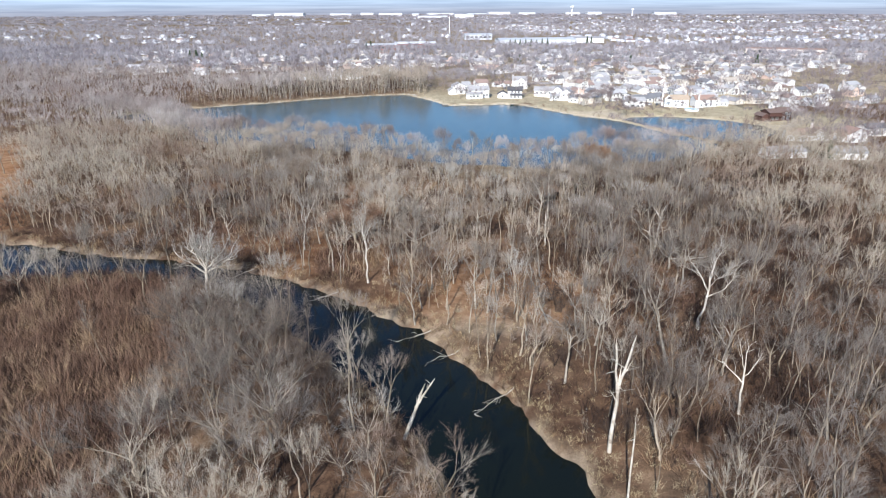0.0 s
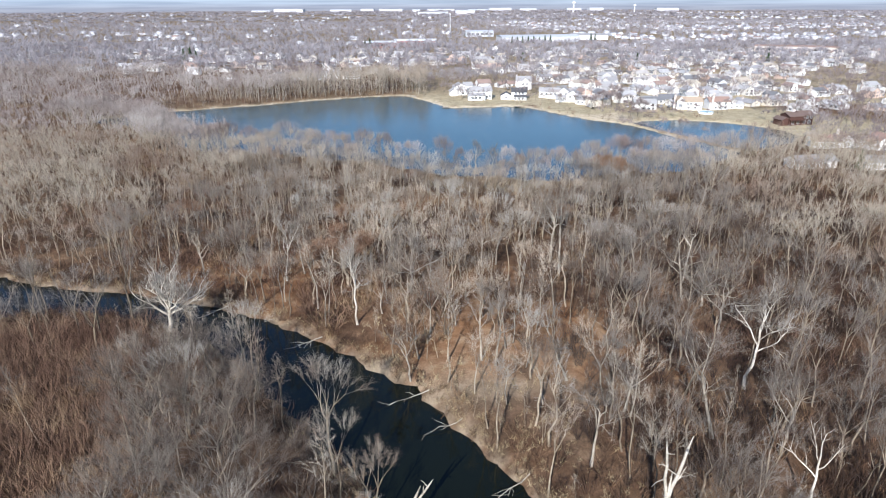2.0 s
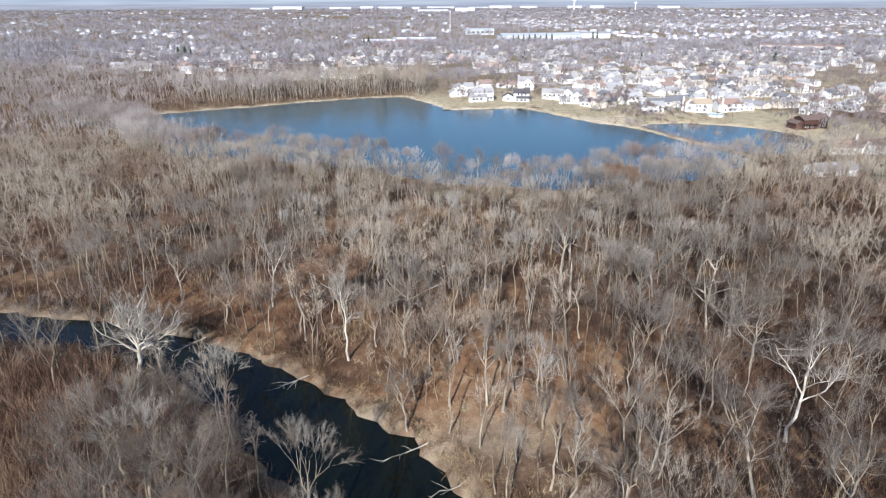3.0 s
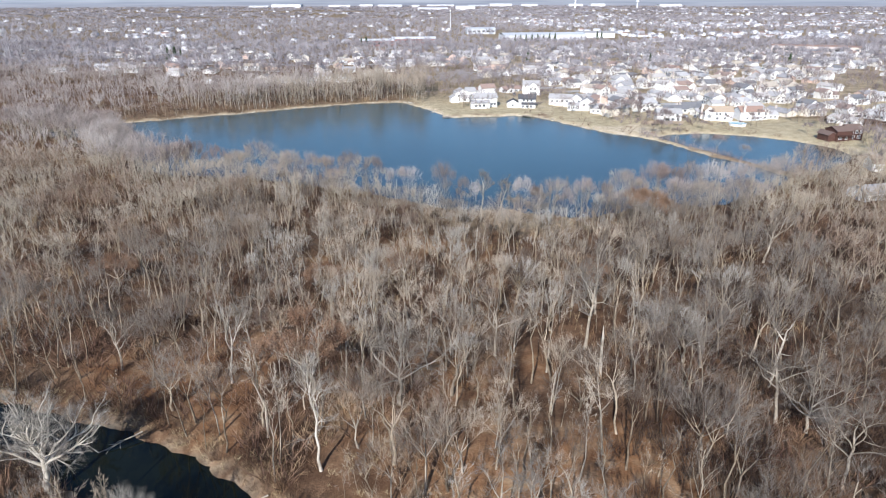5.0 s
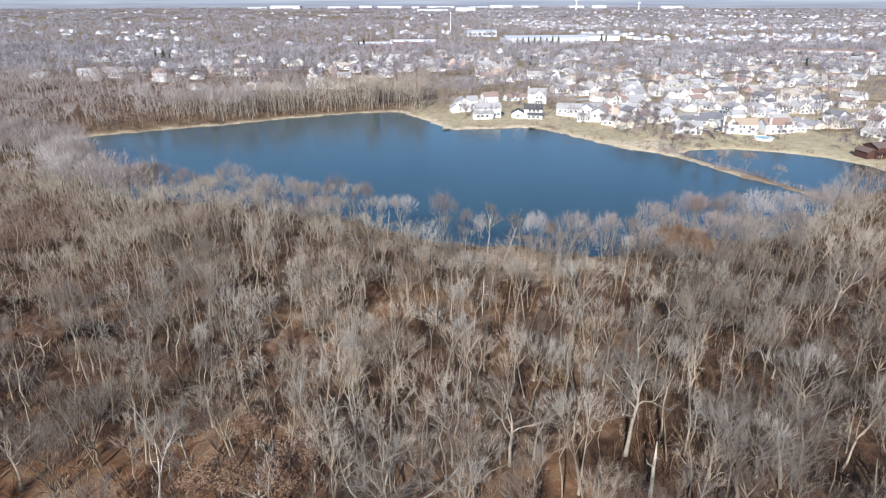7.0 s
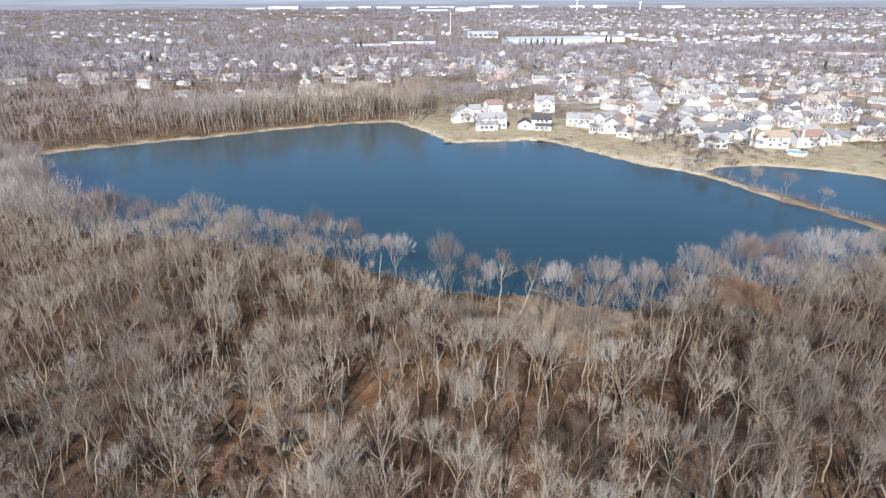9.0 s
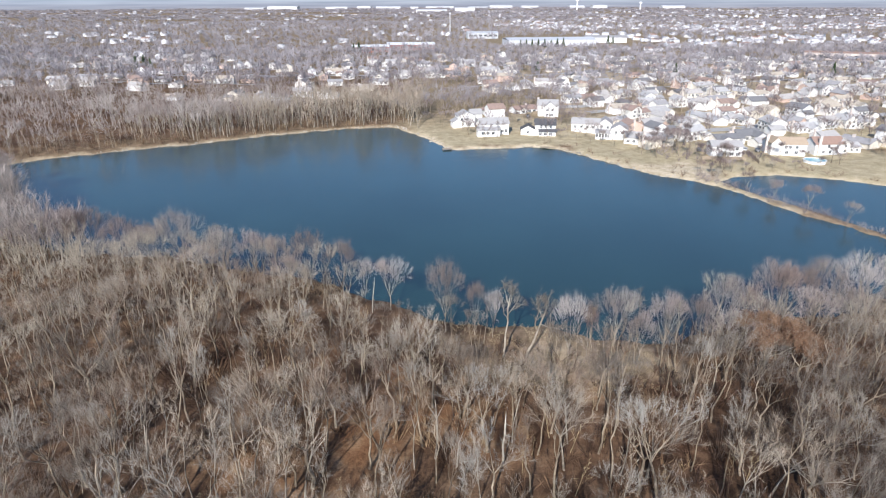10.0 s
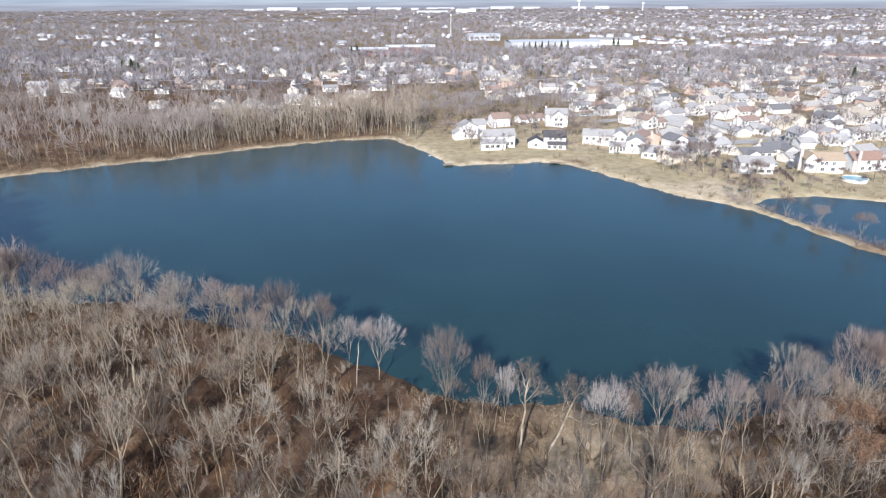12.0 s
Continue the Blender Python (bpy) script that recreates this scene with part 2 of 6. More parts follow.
# ---- mesh helpers ----
class Soup:
    """Collects triangles."""

    def __init__(self):
        self.v, self.f, self.n = [], [], 0

    def add(self, v, f):
        self.v.append(np.asarray(v, float))
        self.f.append(np.asarray(f, np.int64) + self.n)
        self.n += len(v)

    def arrays(self):
        return np.concatenate(self.v), np.concatenate(self.f)

    def tube(self, pts, radii, sides=4):
        pts = np.asarray(pts, float)
        k = len(pts)
        ax = pts[-1] - pts[0]
        ax /= np.linalg.norm(ax) + 1e-9
        u = np.cross(ax, (0.31, 0.87, 0.39) if abs(ax[2]) > 0.5 else (0, 0, 1))
        u /= np.linalg.norm(u) + 1e-9
        w = np.cross(ax, u)
        a = np.arange(sides) * 2 * np.pi / sides
        ring = np.cos(a)[:, None] * u + np.sin(a)[:, None] * w
        v = (pts[:, None, :] + np.asarray(radii)[:, None, None] * ring[None]).reshape(-1, 3)
        f = []
        for i in range(k - 1):
            for j in range(sides):
                p, q = i * sides + j, i * sides + (j + 1) % sides
                f += [(p, q, q + sides), (p, q + sides, p + sides)]
        self.add(v, f)

    def spike(self, p, q, w, rng):
        """A twig: a slim three-sided point."""
        d = q - p
        u = np.cross(d, rng.normal(size=3))
        u *= w / (np.linalg.norm(u) + 1e-9)
        s = np.cross(d, u)
        s *= w / (np.linalg.norm(s) + 1e-9)
        self.add((p + u, p - 0.5 * u + 0.87 * s, p - 0.5 * u - 0.87 * s, q), ((0, 1, 3), (1, 2, 3), (2, 0, 3)))

    def blade(self, p, q, w, rng):
        d = q - p
        u = np.cross(d, rng.normal(size=3))
        u *= w / (np.linalg.norm(u) + 1e-9)
        self.add((p + u, p - u, q), ((0, 1, 2),))


def mesh_from(name, v, f, mats, index=None):
    me = bpy.data.meshes.new(name)
    v = np.asarray(v, np.float32)
    f = np.asarray(f, np.int32)
    me.vertices.add(len(v))
    me.vertices.foreach_set("co", v.ravel())
    me.loops.add(f.size)
    me.loops.foreach_set("vertex_index", f.ravel())
    me.polygons.add(len(f))
    me.polygons.foreach_set("loop_start", np.arange(0, f.size, f.shape[1], dtype=np.int32))
    for mt in mats:
        me.materials.append(mt)
    if index is not None:
        me.polygons.foreach_set("material_index", np.asarray(index, np.int32))
    me.update(calc_edges=True)
    return me


def part(name, bm, mat, parent, label=""):
    """Links a bmesh, or a soup, as one mesh under a thing or a part."""
    if isinstance(bm, Soup):
        me = mesh_from(name, *bm.arrays(), [mat])
    else:
        me = bpy.data.meshes.new(name)
        bmesh.ops.recalc_face_normals(bm, faces=bm.faces)
        bm.to_mesh(me)
        bm.free()
        me.materials.append(mat)
    ob = new(name, me)
    ob.parent = parent
    return tagged(ob, label) if label else ob


def boxes(*specs, bevel=0.0):
    """A bmesh of boxes, each (x0, y0, z0, x1, y1, z1)."""
    bm = bmesh.new()
    for x0, y0, z0, x1, y1, z1 in specs:
        m = Matrix.LocRotScale(((x0 + x1) / 2, (y0 + y1) / 2, (z0 + z1) / 2), None, (abs(x1 - x0), abs(y1 - y0), abs(z1 - z0)))
        bmesh.ops.create_cube(bm, size=1, matrix=m)
    if bevel:
        bmesh.ops.bevel(bm, geom=bm.edges[:], offset=bevel, segments=1, affect="EDGES")
    return bm


def prism(bm, outline, a, b, axis):
    """Adds a prism of an outline in two of the axes, from a to b along the third."""
    def place(p, t):
        return (t, p[0], p[1]) if axis == "x" else (p[0], t, p[1]) if axis == "y" else (p[0], p[1], t)
    lo = [bm.verts.new(place(p, a)) for p in outline]
    hi = [bm.verts.new(place(p, b)) for p in outline]
    bm.faces.new(lo)
    bm.faces.new(hi[::-1])
    for i in range(len(outline)):
        j = (i + 1) % len(outline)
        bm.faces.new((lo[i], hi[i], hi[j], lo[j]))


# ---- the plan ----
LAKE_SHORE = [(-200, 386), (-188, 394), (-174, 408), (-140, 428), (-118, 438), (-95, 454), (-72, 466), (-50, 476), (-27, 480), (-21, 474), (-10, 452),
              (0, 430), (4, 424), (22, 427), (44, 430), (53, 425), (62, 411), (73, 394), (83, 381), (97, 369), (107, 348),
              (114, 333), (121, 321), (129, 304), (131, 296), (118, 281), (100, 268), (86, 261), (70, 262), (56, 255), (43, 250),
              (30, 252), (22, 257), (12, 257), (0, 259), (-8, 264), (-16, 270), (-25, 276), (-40, 285), (-55, 288), (-75, 297)]
LAKE_SHORE += [(-95, 298), (-114, 304), (-126, 319), (-137, 340), (-150, 353), (-172, 366), (-195, 375)]
POND_SHORE = [(104.5, 370), (112, 376), (130, 379), (151, 372), (166, 361), (176, 346), (176, 332), (165, 318), (148, 306), (136, 303),
              (128.5, 315), (121, 333), (110.5, 352)]
RIVER_SHORE = [(-330, 190), (-200, 178), (-125, 167), (-113, 164), (-96, 158), (-71, 153), (-50, 146), (-39, 141), (-26, 132), (-16, 124),
               (-8, 116), (1, 106), (7, 98), (11, 91), (15, 81), (19, 73), (22, 66), (28, 45), (33, 10), (36, -60),
               (12, -60), (10, 10), (6, 48), (3, 66), (-3, 77), (-9, 86), (-15, 95), (-24, 107), (-34, 118), (-45, 129),
               (-58, 138), (-78, 144), (-93, 142), (-107, 140), (-135, 143), (-200, 150), (-330, 158)]


def shore_distance(poly, x, y):
    """Metres from the outline, below zero inside it."""
    p = np.array(poly, float)
    q = np.roll(p, -1, 0)
    best = np.full(x.shape, 1e9)
    inside = np.zeros(x.shape, bool)
    for (ax, ay), (bx, by) in zip(p, q):
        dx, dy = bx - ax, by - ay
        t = np.clip(((x - ax) * dx + (y - ay) * dy) / (dx * dx + dy * dy), 0, 1)
        best = np.minimum(best, np.hypot(x - ax - t * dx, y - ay - t * dy))
        if ay != by:
            cross = ((ay > y) != (by > y)) & (x < dx * (y - ay) / (by - ay) + ax)
            inside ^= cross
    return np.where(inside, -best, best)


def waves(x, y, size, seed):
    """Smooth uneven values between about -1 and 1."""
    r = np.random.RandomState(seed)
    out = np.zeros(np.shape(x))
    for k in range(7):
        a, s = r.uniform(0, 6.28), size * r.uniform(0.5, 1.6)
        out = out + np.sin((x * np.cos(a) + y * np.sin(a)) / s * 6.28 + r.uniform(0, 6.28))
    return out / 3.2


def water_distances(x, y):
    wob = 1.2 * waves(x, y, 14, 3) + 0.5 * waves(x, y, 5, 4)
    return shore_distance(LAKE_SHORE, x, y) + wob, shore_distance(POND_SHORE, x, y) + 0.5 * wob, shore_distance(RIVER_SHORE, x, y) + 0.8 * wob


def land_height(x, y):
    dl, dp, dr = water_distances(x, y)
    def bank(d, slope, top):
        return np.where(d > 0, top * (1 - np.exp(-d * slope / top)), np.maximum(d * 0.4, -2.5))
    z = np.minimum(np.minimum(bank(dl, 0.45, 1.3), bank(dp, 0.4, 1.0)), bank(dr, 0.75, 1.6))
    dry = np.minimum(np.minimum(dl, dp), dr)
    z = z + np.clip(dry / 25, 0, 1) * (0.5 * waves(x, y, 60, 7) + 0.25 * waves(x, y, 17, 8))
    return z + np.clip((y - 440) / 200, 0, 1) * 1.5 * (np.asarray(x) > -30)


# ---- ground and water ----
def axis(lo, hi, step, far_lo, far_hi):
    mid = list(np.arange(lo, hi + step / 2, step))
    up, s = [], step
    while (mid[-1] if not up else up[-1]) < far_hi:
        s *= 1.22
        up.append((mid[-1] if not up else up[-1]) + s)
    down, s = [], step
    while (mid[0] if not down else down[-1]) > far_lo:
        s *= 1.22
        down.append((mid[0] if not down else down[-1]) - s)
    return np.array(down[::-1] + mid + up)


gx, gy = axis(-230, 235, 2.5, -6000, 6000), axis(40, 500, 2.5, -1500, 6000)
X, Y = np.meshgrid(gx, gy)
Z = land_height(X, Y)
nx, ny = len(gx), len(gy)
idx = np.arange(nx * ny).reshape(ny, nx)
quads = np.stack([idx[:-1, :-1], idx[:-1, 1:], idx[1:, 1:], idx[1:, :-1]], -1).reshape(-1, 4)
ground_mesh = mesh_from("ground", np.stack([X, Y, Z], -1).reshape(-1, 3), quads, [GROUND])
ground_mesh.polygons.foreach_set("use_smooth", np.ones(len(quads), bool))
DL, DP, DR = water_distances(X, Y)


def soft(v, a, b):
    t = np.clip((v - a) / (b - a), 0, 1)
    return t * t * (3 - 2 * t)


ragged = 6 * waves(X, Y, 25, 21)
lawn = soft(X + ragged, -32, -14) * soft(Y + ragged, 425, 432) * (0.45 + 0.55 * soft(-Y, -520, -440))
east_bank = soft(X, 55, 62) * soft(Y + X * 0.5, 395, 405) * (Y > 330)
lawn = np.maximum(lawn, east_bank * soft(-np.minimum(DL, DP), -75, -50))
lawn = np.maximum(lawn, 0.35 * soft(Y, 520, 900))
sand = soft(3.0 + 1.2 * soft(X, -30, -10) - DL + 0.2 * ragged, 0, 3) * (Y > 330) * (0.6 + 0.4 * soft(X, -30, -10))
sand = np.maximum(sand, soft(16 - np.hypot((X - 92) / 1.4, (Y - 383)) + 0.3 * ragged, 0, 6))
sand = np.maximum(sand, 0.7 * soft(2.5 - DP, 0, 2) * (Y > 340))
sand = np.maximum(sand, 0.42 * soft(1.8 - DR + 0.1 * ragged, 0, 1.6) * (DR > -1))
sand = np.maximum(sand, 0.6 * soft(15 - np.hypot((X - 22) / 1.7, Y - 244) + ragged * 0.6, 0, 12) * (DL > 0))
sand = np.maximum(sand, 0.55 * soft(X + ragged, 20, 60) * soft(Y, 432, 470) * soft(-Y, -800, -700) * soft(waves(X, Y, 26, 23), -0.3, 0.5))
sand *= 1 - 0.25 * soft(X, 98, 104) * soft(-Y, -372, -366)
sand = np.maximum(sand, 0.32 * soft(6 - DL, 0, 3) * (X > 92) * (Y > 285) * (Y < 372))
field = 0.75 * soft(24 - np.hypot((X - 14) / 1.5, Y - 130) + ragged, 0, 14) * (DR > 2)
field = np.maximum(field, 0.6 * soft(14 - np.hypot((X + 22) / 1.2, Y - 205) + ragged, 0, 12))
field = np.maximum(field, 0.7 * soft(20 - np.hypot((X + 44) / 1.4, Y - 160) + 1.5 * ragged, 0, 14) * (DR > 2))
field = np.maximum(field, 0.6 * soft(16 - np.hypot((X - 4) / 1.6, Y - 152) + 1.5 * ragged, 0, 14))
field = np.maximum(field, 0.55 * soft(14 - np.hypot((X + 6) / 1.8, Y - 224) + 1.5 * ragged, 0, 12))
field = np.maximum(field, soft(-122 - 0.57 * (Y - 172) - X + 0.6 * ragged, -4, 8) * soft(Y, 160, 172) * soft(-Y, -320, -285) * (X > -270))
sand = np.maximum(sand, 0.5 * soft(17 - np.hypot((X - 9) / 1.3, Y - 117) + ragged, 0, 12) * (DR > 1.5))
lawn = np.maximum(lawn, 0.2 * soft(34 - DL + ragged, 0, 16) * (Y > 380) * (X < -20))
cover = ground_mesh.color_attributes.new("cover", "FLOAT_COLOR", "POINT")
cover.data.foreach_set("color", np.stack([lawn, sand, field, np.ones_like(lawn)], -1).astype(np.float32).ravel())
ground = tagged(new("ground", ground_mesh), "brown leaf-covered ground with lawns and sandy banks by the water", "ground", kind="structure")


def water(name, outline, grow, mat, label):
    c = np.mean(outline, 0)
    bm = bmesh.new()
    p = np.array(outline, float)
    n = len(p)
    vs = []
    for i in range(n):
        t = p[(i + 1) % n] - p[i - 1]
        t /= np.linalg.norm(t)
        area = sum(p[k][0] * p[(k + 1) % n][1] - p[(k + 1) % n][0] * p[k][1] for k in range(n))
        out = np.array((t[1], -t[0])) * (1 if area > 0 else -1)
        vs.append(bm.verts.new((*(p[i] + out * grow), 0)))
    bm.faces.new(vs)
    bmesh.ops.triangulate(bm, faces=bm.faces[:])
    bmesh.ops.recalc_face_normals(bm, faces=bm.faces[:])
    if bm.faces[:][0].normal.z < 0:
        bmesh.ops.reverse_faces(bm, faces=bm.faces[:])
    ob = part(name, bm, mat, None)
    return tagged(ob, label, "water", kind="structure")


water("water_lake", LAKE_SHORE, 2.5, LAKE, "blue rippled lake water below a wooded shore")
water("water_pond", POND_SHORE, 1.5, LAKE, "small still blue pond behind a narrow dyke")
water("water_river", RIVER_SHORE, 3.0, RIVER, "dark green slow river between wooded banks")

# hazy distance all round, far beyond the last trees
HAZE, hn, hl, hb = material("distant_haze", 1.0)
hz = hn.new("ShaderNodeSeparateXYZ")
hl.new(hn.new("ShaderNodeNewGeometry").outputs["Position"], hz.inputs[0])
# haze and low sky painted as a glowing gradient on an upright sheet
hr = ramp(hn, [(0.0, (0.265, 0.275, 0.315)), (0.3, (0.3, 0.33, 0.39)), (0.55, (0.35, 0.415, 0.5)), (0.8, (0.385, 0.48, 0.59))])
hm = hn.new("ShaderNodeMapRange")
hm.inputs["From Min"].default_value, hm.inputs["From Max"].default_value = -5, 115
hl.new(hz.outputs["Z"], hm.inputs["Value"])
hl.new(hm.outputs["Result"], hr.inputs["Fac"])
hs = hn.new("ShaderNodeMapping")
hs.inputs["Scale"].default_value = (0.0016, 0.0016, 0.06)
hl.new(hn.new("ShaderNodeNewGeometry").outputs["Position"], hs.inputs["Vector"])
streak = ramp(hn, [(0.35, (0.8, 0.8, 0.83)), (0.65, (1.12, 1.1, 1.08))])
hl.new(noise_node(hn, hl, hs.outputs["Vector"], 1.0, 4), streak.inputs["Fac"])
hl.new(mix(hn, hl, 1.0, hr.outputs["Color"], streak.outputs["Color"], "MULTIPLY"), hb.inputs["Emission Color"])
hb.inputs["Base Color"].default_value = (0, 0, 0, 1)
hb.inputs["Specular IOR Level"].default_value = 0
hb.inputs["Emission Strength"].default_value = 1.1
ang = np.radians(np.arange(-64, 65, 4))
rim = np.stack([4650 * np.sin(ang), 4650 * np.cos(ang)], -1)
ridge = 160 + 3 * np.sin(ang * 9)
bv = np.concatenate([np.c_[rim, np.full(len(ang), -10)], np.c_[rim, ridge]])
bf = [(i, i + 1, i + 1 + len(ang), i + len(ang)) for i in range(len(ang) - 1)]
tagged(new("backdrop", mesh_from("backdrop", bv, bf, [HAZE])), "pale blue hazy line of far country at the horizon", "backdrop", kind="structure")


# ---- trees ----
def bent(p, d, length, lift, wander, n, rng):
    """Points along a limb that curves upwards."""
    out = [p]
    d = d / np.linalg.norm(d)
    for k in range(n):
        d = d + np.array((0, 0, lift)) / n + rng.normal(size=3) * wander
        d /= np.linalg.norm(d)
        p = p + d * length / n
        out.append(p)
    return np.array(out), d


def along(pts, t):
    k = t * (len(pts) - 1)
    i = min(int(k), len(pts) - 2)
    return pts[i] + (pts[i + 1] - pts[i]) * (k - i), pts[i + 1] - pts[i]


def grow(seed, high, girth, leader, limbs, first, open_low, open_high, reach, sub, twigs, twig_w=0.02, sides=5, lean=0.05, fine=True, leaves=0, lift=0.3, split=False, stout=1.0):
    """A bare tree: the soup of its trunk and main limbs, the soup of its branches and twigs, and the soup of leaves."""
    rng = np.random.RandomState(seed)
    wood, crown, leaf, arms = Soup(), Soup(), Soup(), []
    tip = np.array((rng.normal() * lean * high, rng.normal() * lean * high, high * leader))
    seg = 6 if fine else 3
    base = [tip * s + np.array((*(rng.normal(size=2) * 0.018 * high * (0 < s < 1)), 0)) for s in np.linspace(0, 1, seg + 1)]
    base[0] = np.array((0, 0, -0.6))
    end = 0.3 if leader < 0.7 else 0.12
    wood.tube(base, [girth * (1.3 if k == 0 else 1) * (1 - (1 - end) * k / seg) for k in range(seg + 1)], sides)
    base = np.array(base)
    put = crown.blade
    for i in range(limbs):
        s = (i + rng.uniform(0.2, 0.8)) / limbs
        h = first + (0.97 - first) * s
        p, _ = along(base, h)
        az = i * 2.4 + rng.uniform(-0.5, 0.5)
        op = np.radians(open_low + (open_high - open_low) * s + rng.uniform(-9, 9))
        d = np.array((np.cos(az) * np.sin(op), np.sin(az) * np.sin(op), np.cos(op)))
        ln = reach * high * (1.08 - 0.55 * s * (leader > 0.7)) * rng.uniform(0.75, 1.15)
        ln = min(ln, (high * 1.04 - p[2]) / max(0.3, np.cos(op * 0.65)))
        pts, dd = bent(p, d, ln, lift, 0.13, 4 if fine else 2, rng)
        r = girth * stout * (0.34 if leader < 0.7 else 0.24) * (1 - 0.45 * s)
        if split:
            arms.append(Soup())
        way = pts if fine else pts[::2]
        (arms[-1] if split else wood).tube(way, np.linspace(r, r * 0.15, len(way)), 4 if fine else 3)
        for j in range(sub):
            t = 0.25 + 0.75 * (j + rng.uniform(0.1, 0.9)) / sub
            q, tang = along(pts, t)
            tang = tang / np.linalg.norm(tang)
            e = tang + rng.normal(size=3) * 0.55 + np.array((0, 0, 0.25))
            l2 = ln * rng.uniform(0.25, 0.48) * (1.15 - 0.5 * t)
            if fine:
                p2, _ = bent(q, e, l2, lift * 0.6, 0.16, 2, rng)
                crown.tube(p2, (r * 0.32, r * 0.2, 0.012), 3)
            else:
                p2 = np.array((q, q + e / np.linalg.norm(e) * l2))
                crown.blade(p2[0], p2[1], 0.035, rng)
            for k in range(twigs):
                q2, t2 = along(p2, 0.2 + 0.8 * (k + rng.uniform(0, 1)) / twigs)
                t2 = t2 / np.linalg.norm(t2)
                e2 = t2 + rng.normal(size=3) * 0.5 + np.array((0, 0, 0.1))
                e2 /= np.linalg.norm(e2)
                tipp = q2 + e2 * l2 * rng.uniform(0.35, 0.8)
                put(q2, tipp, twig_w * rng.uniform(0.7, 1.3), rng)
                for m in range(leaves):
                    c = q2 + (tipp - q2) * rng.uniform(0.2, 1.1) + rng.normal(size=3) * 0.3
                    leaf.blade(c, c + rng.normal(size=3) * 0.35, 0.16, rng)
    return wood, crown, leaf, arms


def forked(seed, high, girth, bole, kids, spread, narrow, twigs, twig_w=0.02, sides=5, lean=0.04, fine=True, wander=0.06, leaves=0, rise=0.12, split=False, stout=1.0, haze=2, stray=0.3, long=1.0):
    """A tree whose trunk divides again and again into a dome of straight fine branches."""
    rng = np.random.RandomState(seed)
    wood, crown, leaf, arms = Soup(), Soup(), Soup(), []
    top = np.array((rng.normal() * lean * high, rng.normal() * lean * high, high * bole))
    seg = 4 if fine else 2
    base = [top * s + np.array((*(rng.normal(size=2) * 0.012 * high * (0 < s < 1)), 0)) for s in np.linspace(0, 1, seg + 1)]
    base[0] = np.array((0, 0, -0.6))
    wood.tube(base, [girth * (1.3 if k == 0 else 1) * (1 - 0.25 * k / seg) for k in range(seg + 1)], sides)
    ratio = 0.8
    first = high * (1 - bole) / sum(ratio ** k for k in range(len(kids))) * 1.06
    d0 = np.array((top[0] * 0.5, top[1] * 0.5, high * bole))
    tips = [(top, d0 / np.linalg.norm(d0), girth * 0.72, -1)]
    for level, many in enumerate(kids):
        grown = []
        for p, d, r, arm in tips:
            turn = rng.uniform(0, 6.28)
            u = np.cross(d, (0.3, 0.2, 0.93) if abs(d[2]) < 0.9 else (1, 0.2, 0))
            u /= np.linalg.norm(u)
            w = np.cross(d, u)
            for k in range(many):
                az = turn + k * 6.283 / many + rng.uniform(-0.5, 0.5)
                op = np.radians((spread if level == 0 else narrow) * rng.uniform(0.55, 1.35))
                e = d * np.cos(op) + (u * np.cos(az) + w * np.sin(az)) * np.sin(op) + np.array((0, 0, rise)) + rng.normal(size=3) * wander
                e /= np.linalg.norm(e)
                ln = first * ratio ** level * rng.uniform(0.7, 1.2)
                q = p + e * ln
                rr = r * (0.46 if many > 2 else 0.54) * (stout if level == 0 else 1)
                mid = p + e * ln * 0.5 + rng.normal(size=3) * wander * ln * 0.5
                if split and level < 2:
                    arms.append(Soup())
                mine = len(arms) - 1 if split and level < 2 else arm
                if level < (2 if fine else 1):
                    (arms[mine] if split else wood).tube((p, mid, q) if fine else (p, q), (r * 0.8 * (stout if level == 0 else 1), rr * 0.95, rr) if fine else (r * 0.8, rr), 4 if fine else 3)
                elif level < len(kids) - 1:
                    s = np.cross(e, rng.normal(size=3))
                    s /= np.linalg.norm(s) + 1e-9
                    a, b = max(r * 0.48, twig_w), max(rr * 0.6, twig_w * 0.8)
                    crown.add((p + s * a, p - s * a, q - s * b, q + s * b), ((0, 1, 2), (0, 2, 3)))
                else:
                    crown.blade(p, q, max(r * 0.5, twig_w), rng)
                if level >= len(kids) - haze:
                    for m in range(twigs):
                        b0 = p + (q - p) * rng.uniform(0.1, 0.95)
                        e2 = e + rng.normal(size=3) * stray + np.array((0, 0, 0.08))
                        tip = b0 + e2 / np.linalg.norm(e2) * ln * long * rng.uniform(0.6, 1.35)
                        crown.blade(b0, tip, twig_w * rng.uniform(0.7, 1.25), rng)
                        for z in range(leaves):
                            c = b0 + (tip - b0) * rng.uniform(0.1, 1.1) + rng.normal(size=3) * 0.25
                            leaf.blade(c, c + rng.normal(size=3) * 0.13, 0.05, rng)
                grown.append((q, e, rr, mine))
        tips = grown
    k = high / max(v[:, 2].max() for v in crown.v)
    for s in (wood, crown, leaf, *arms):
        s.v = [v * k for v in s.v]
    return wood, crown, leaf, arms


def tree_thing(name, label, soups, bark, twig, category="tree", group="", leaf_mat=None):
    wood, crown, leaf, arms = soups
    ob = tagged(new(name), label, category, group)
    part("trunk", wood, bark, ob)
    for k, arm in enumerate(arms):
        part("limb", arm, bark, ob)
    part("crown", crown, twig, ob)
    if leaf.n:
        part("leaves", leaf, leaf_mat or DRY_LEAF, ob, "rusty brown dry leaves")
    return ob


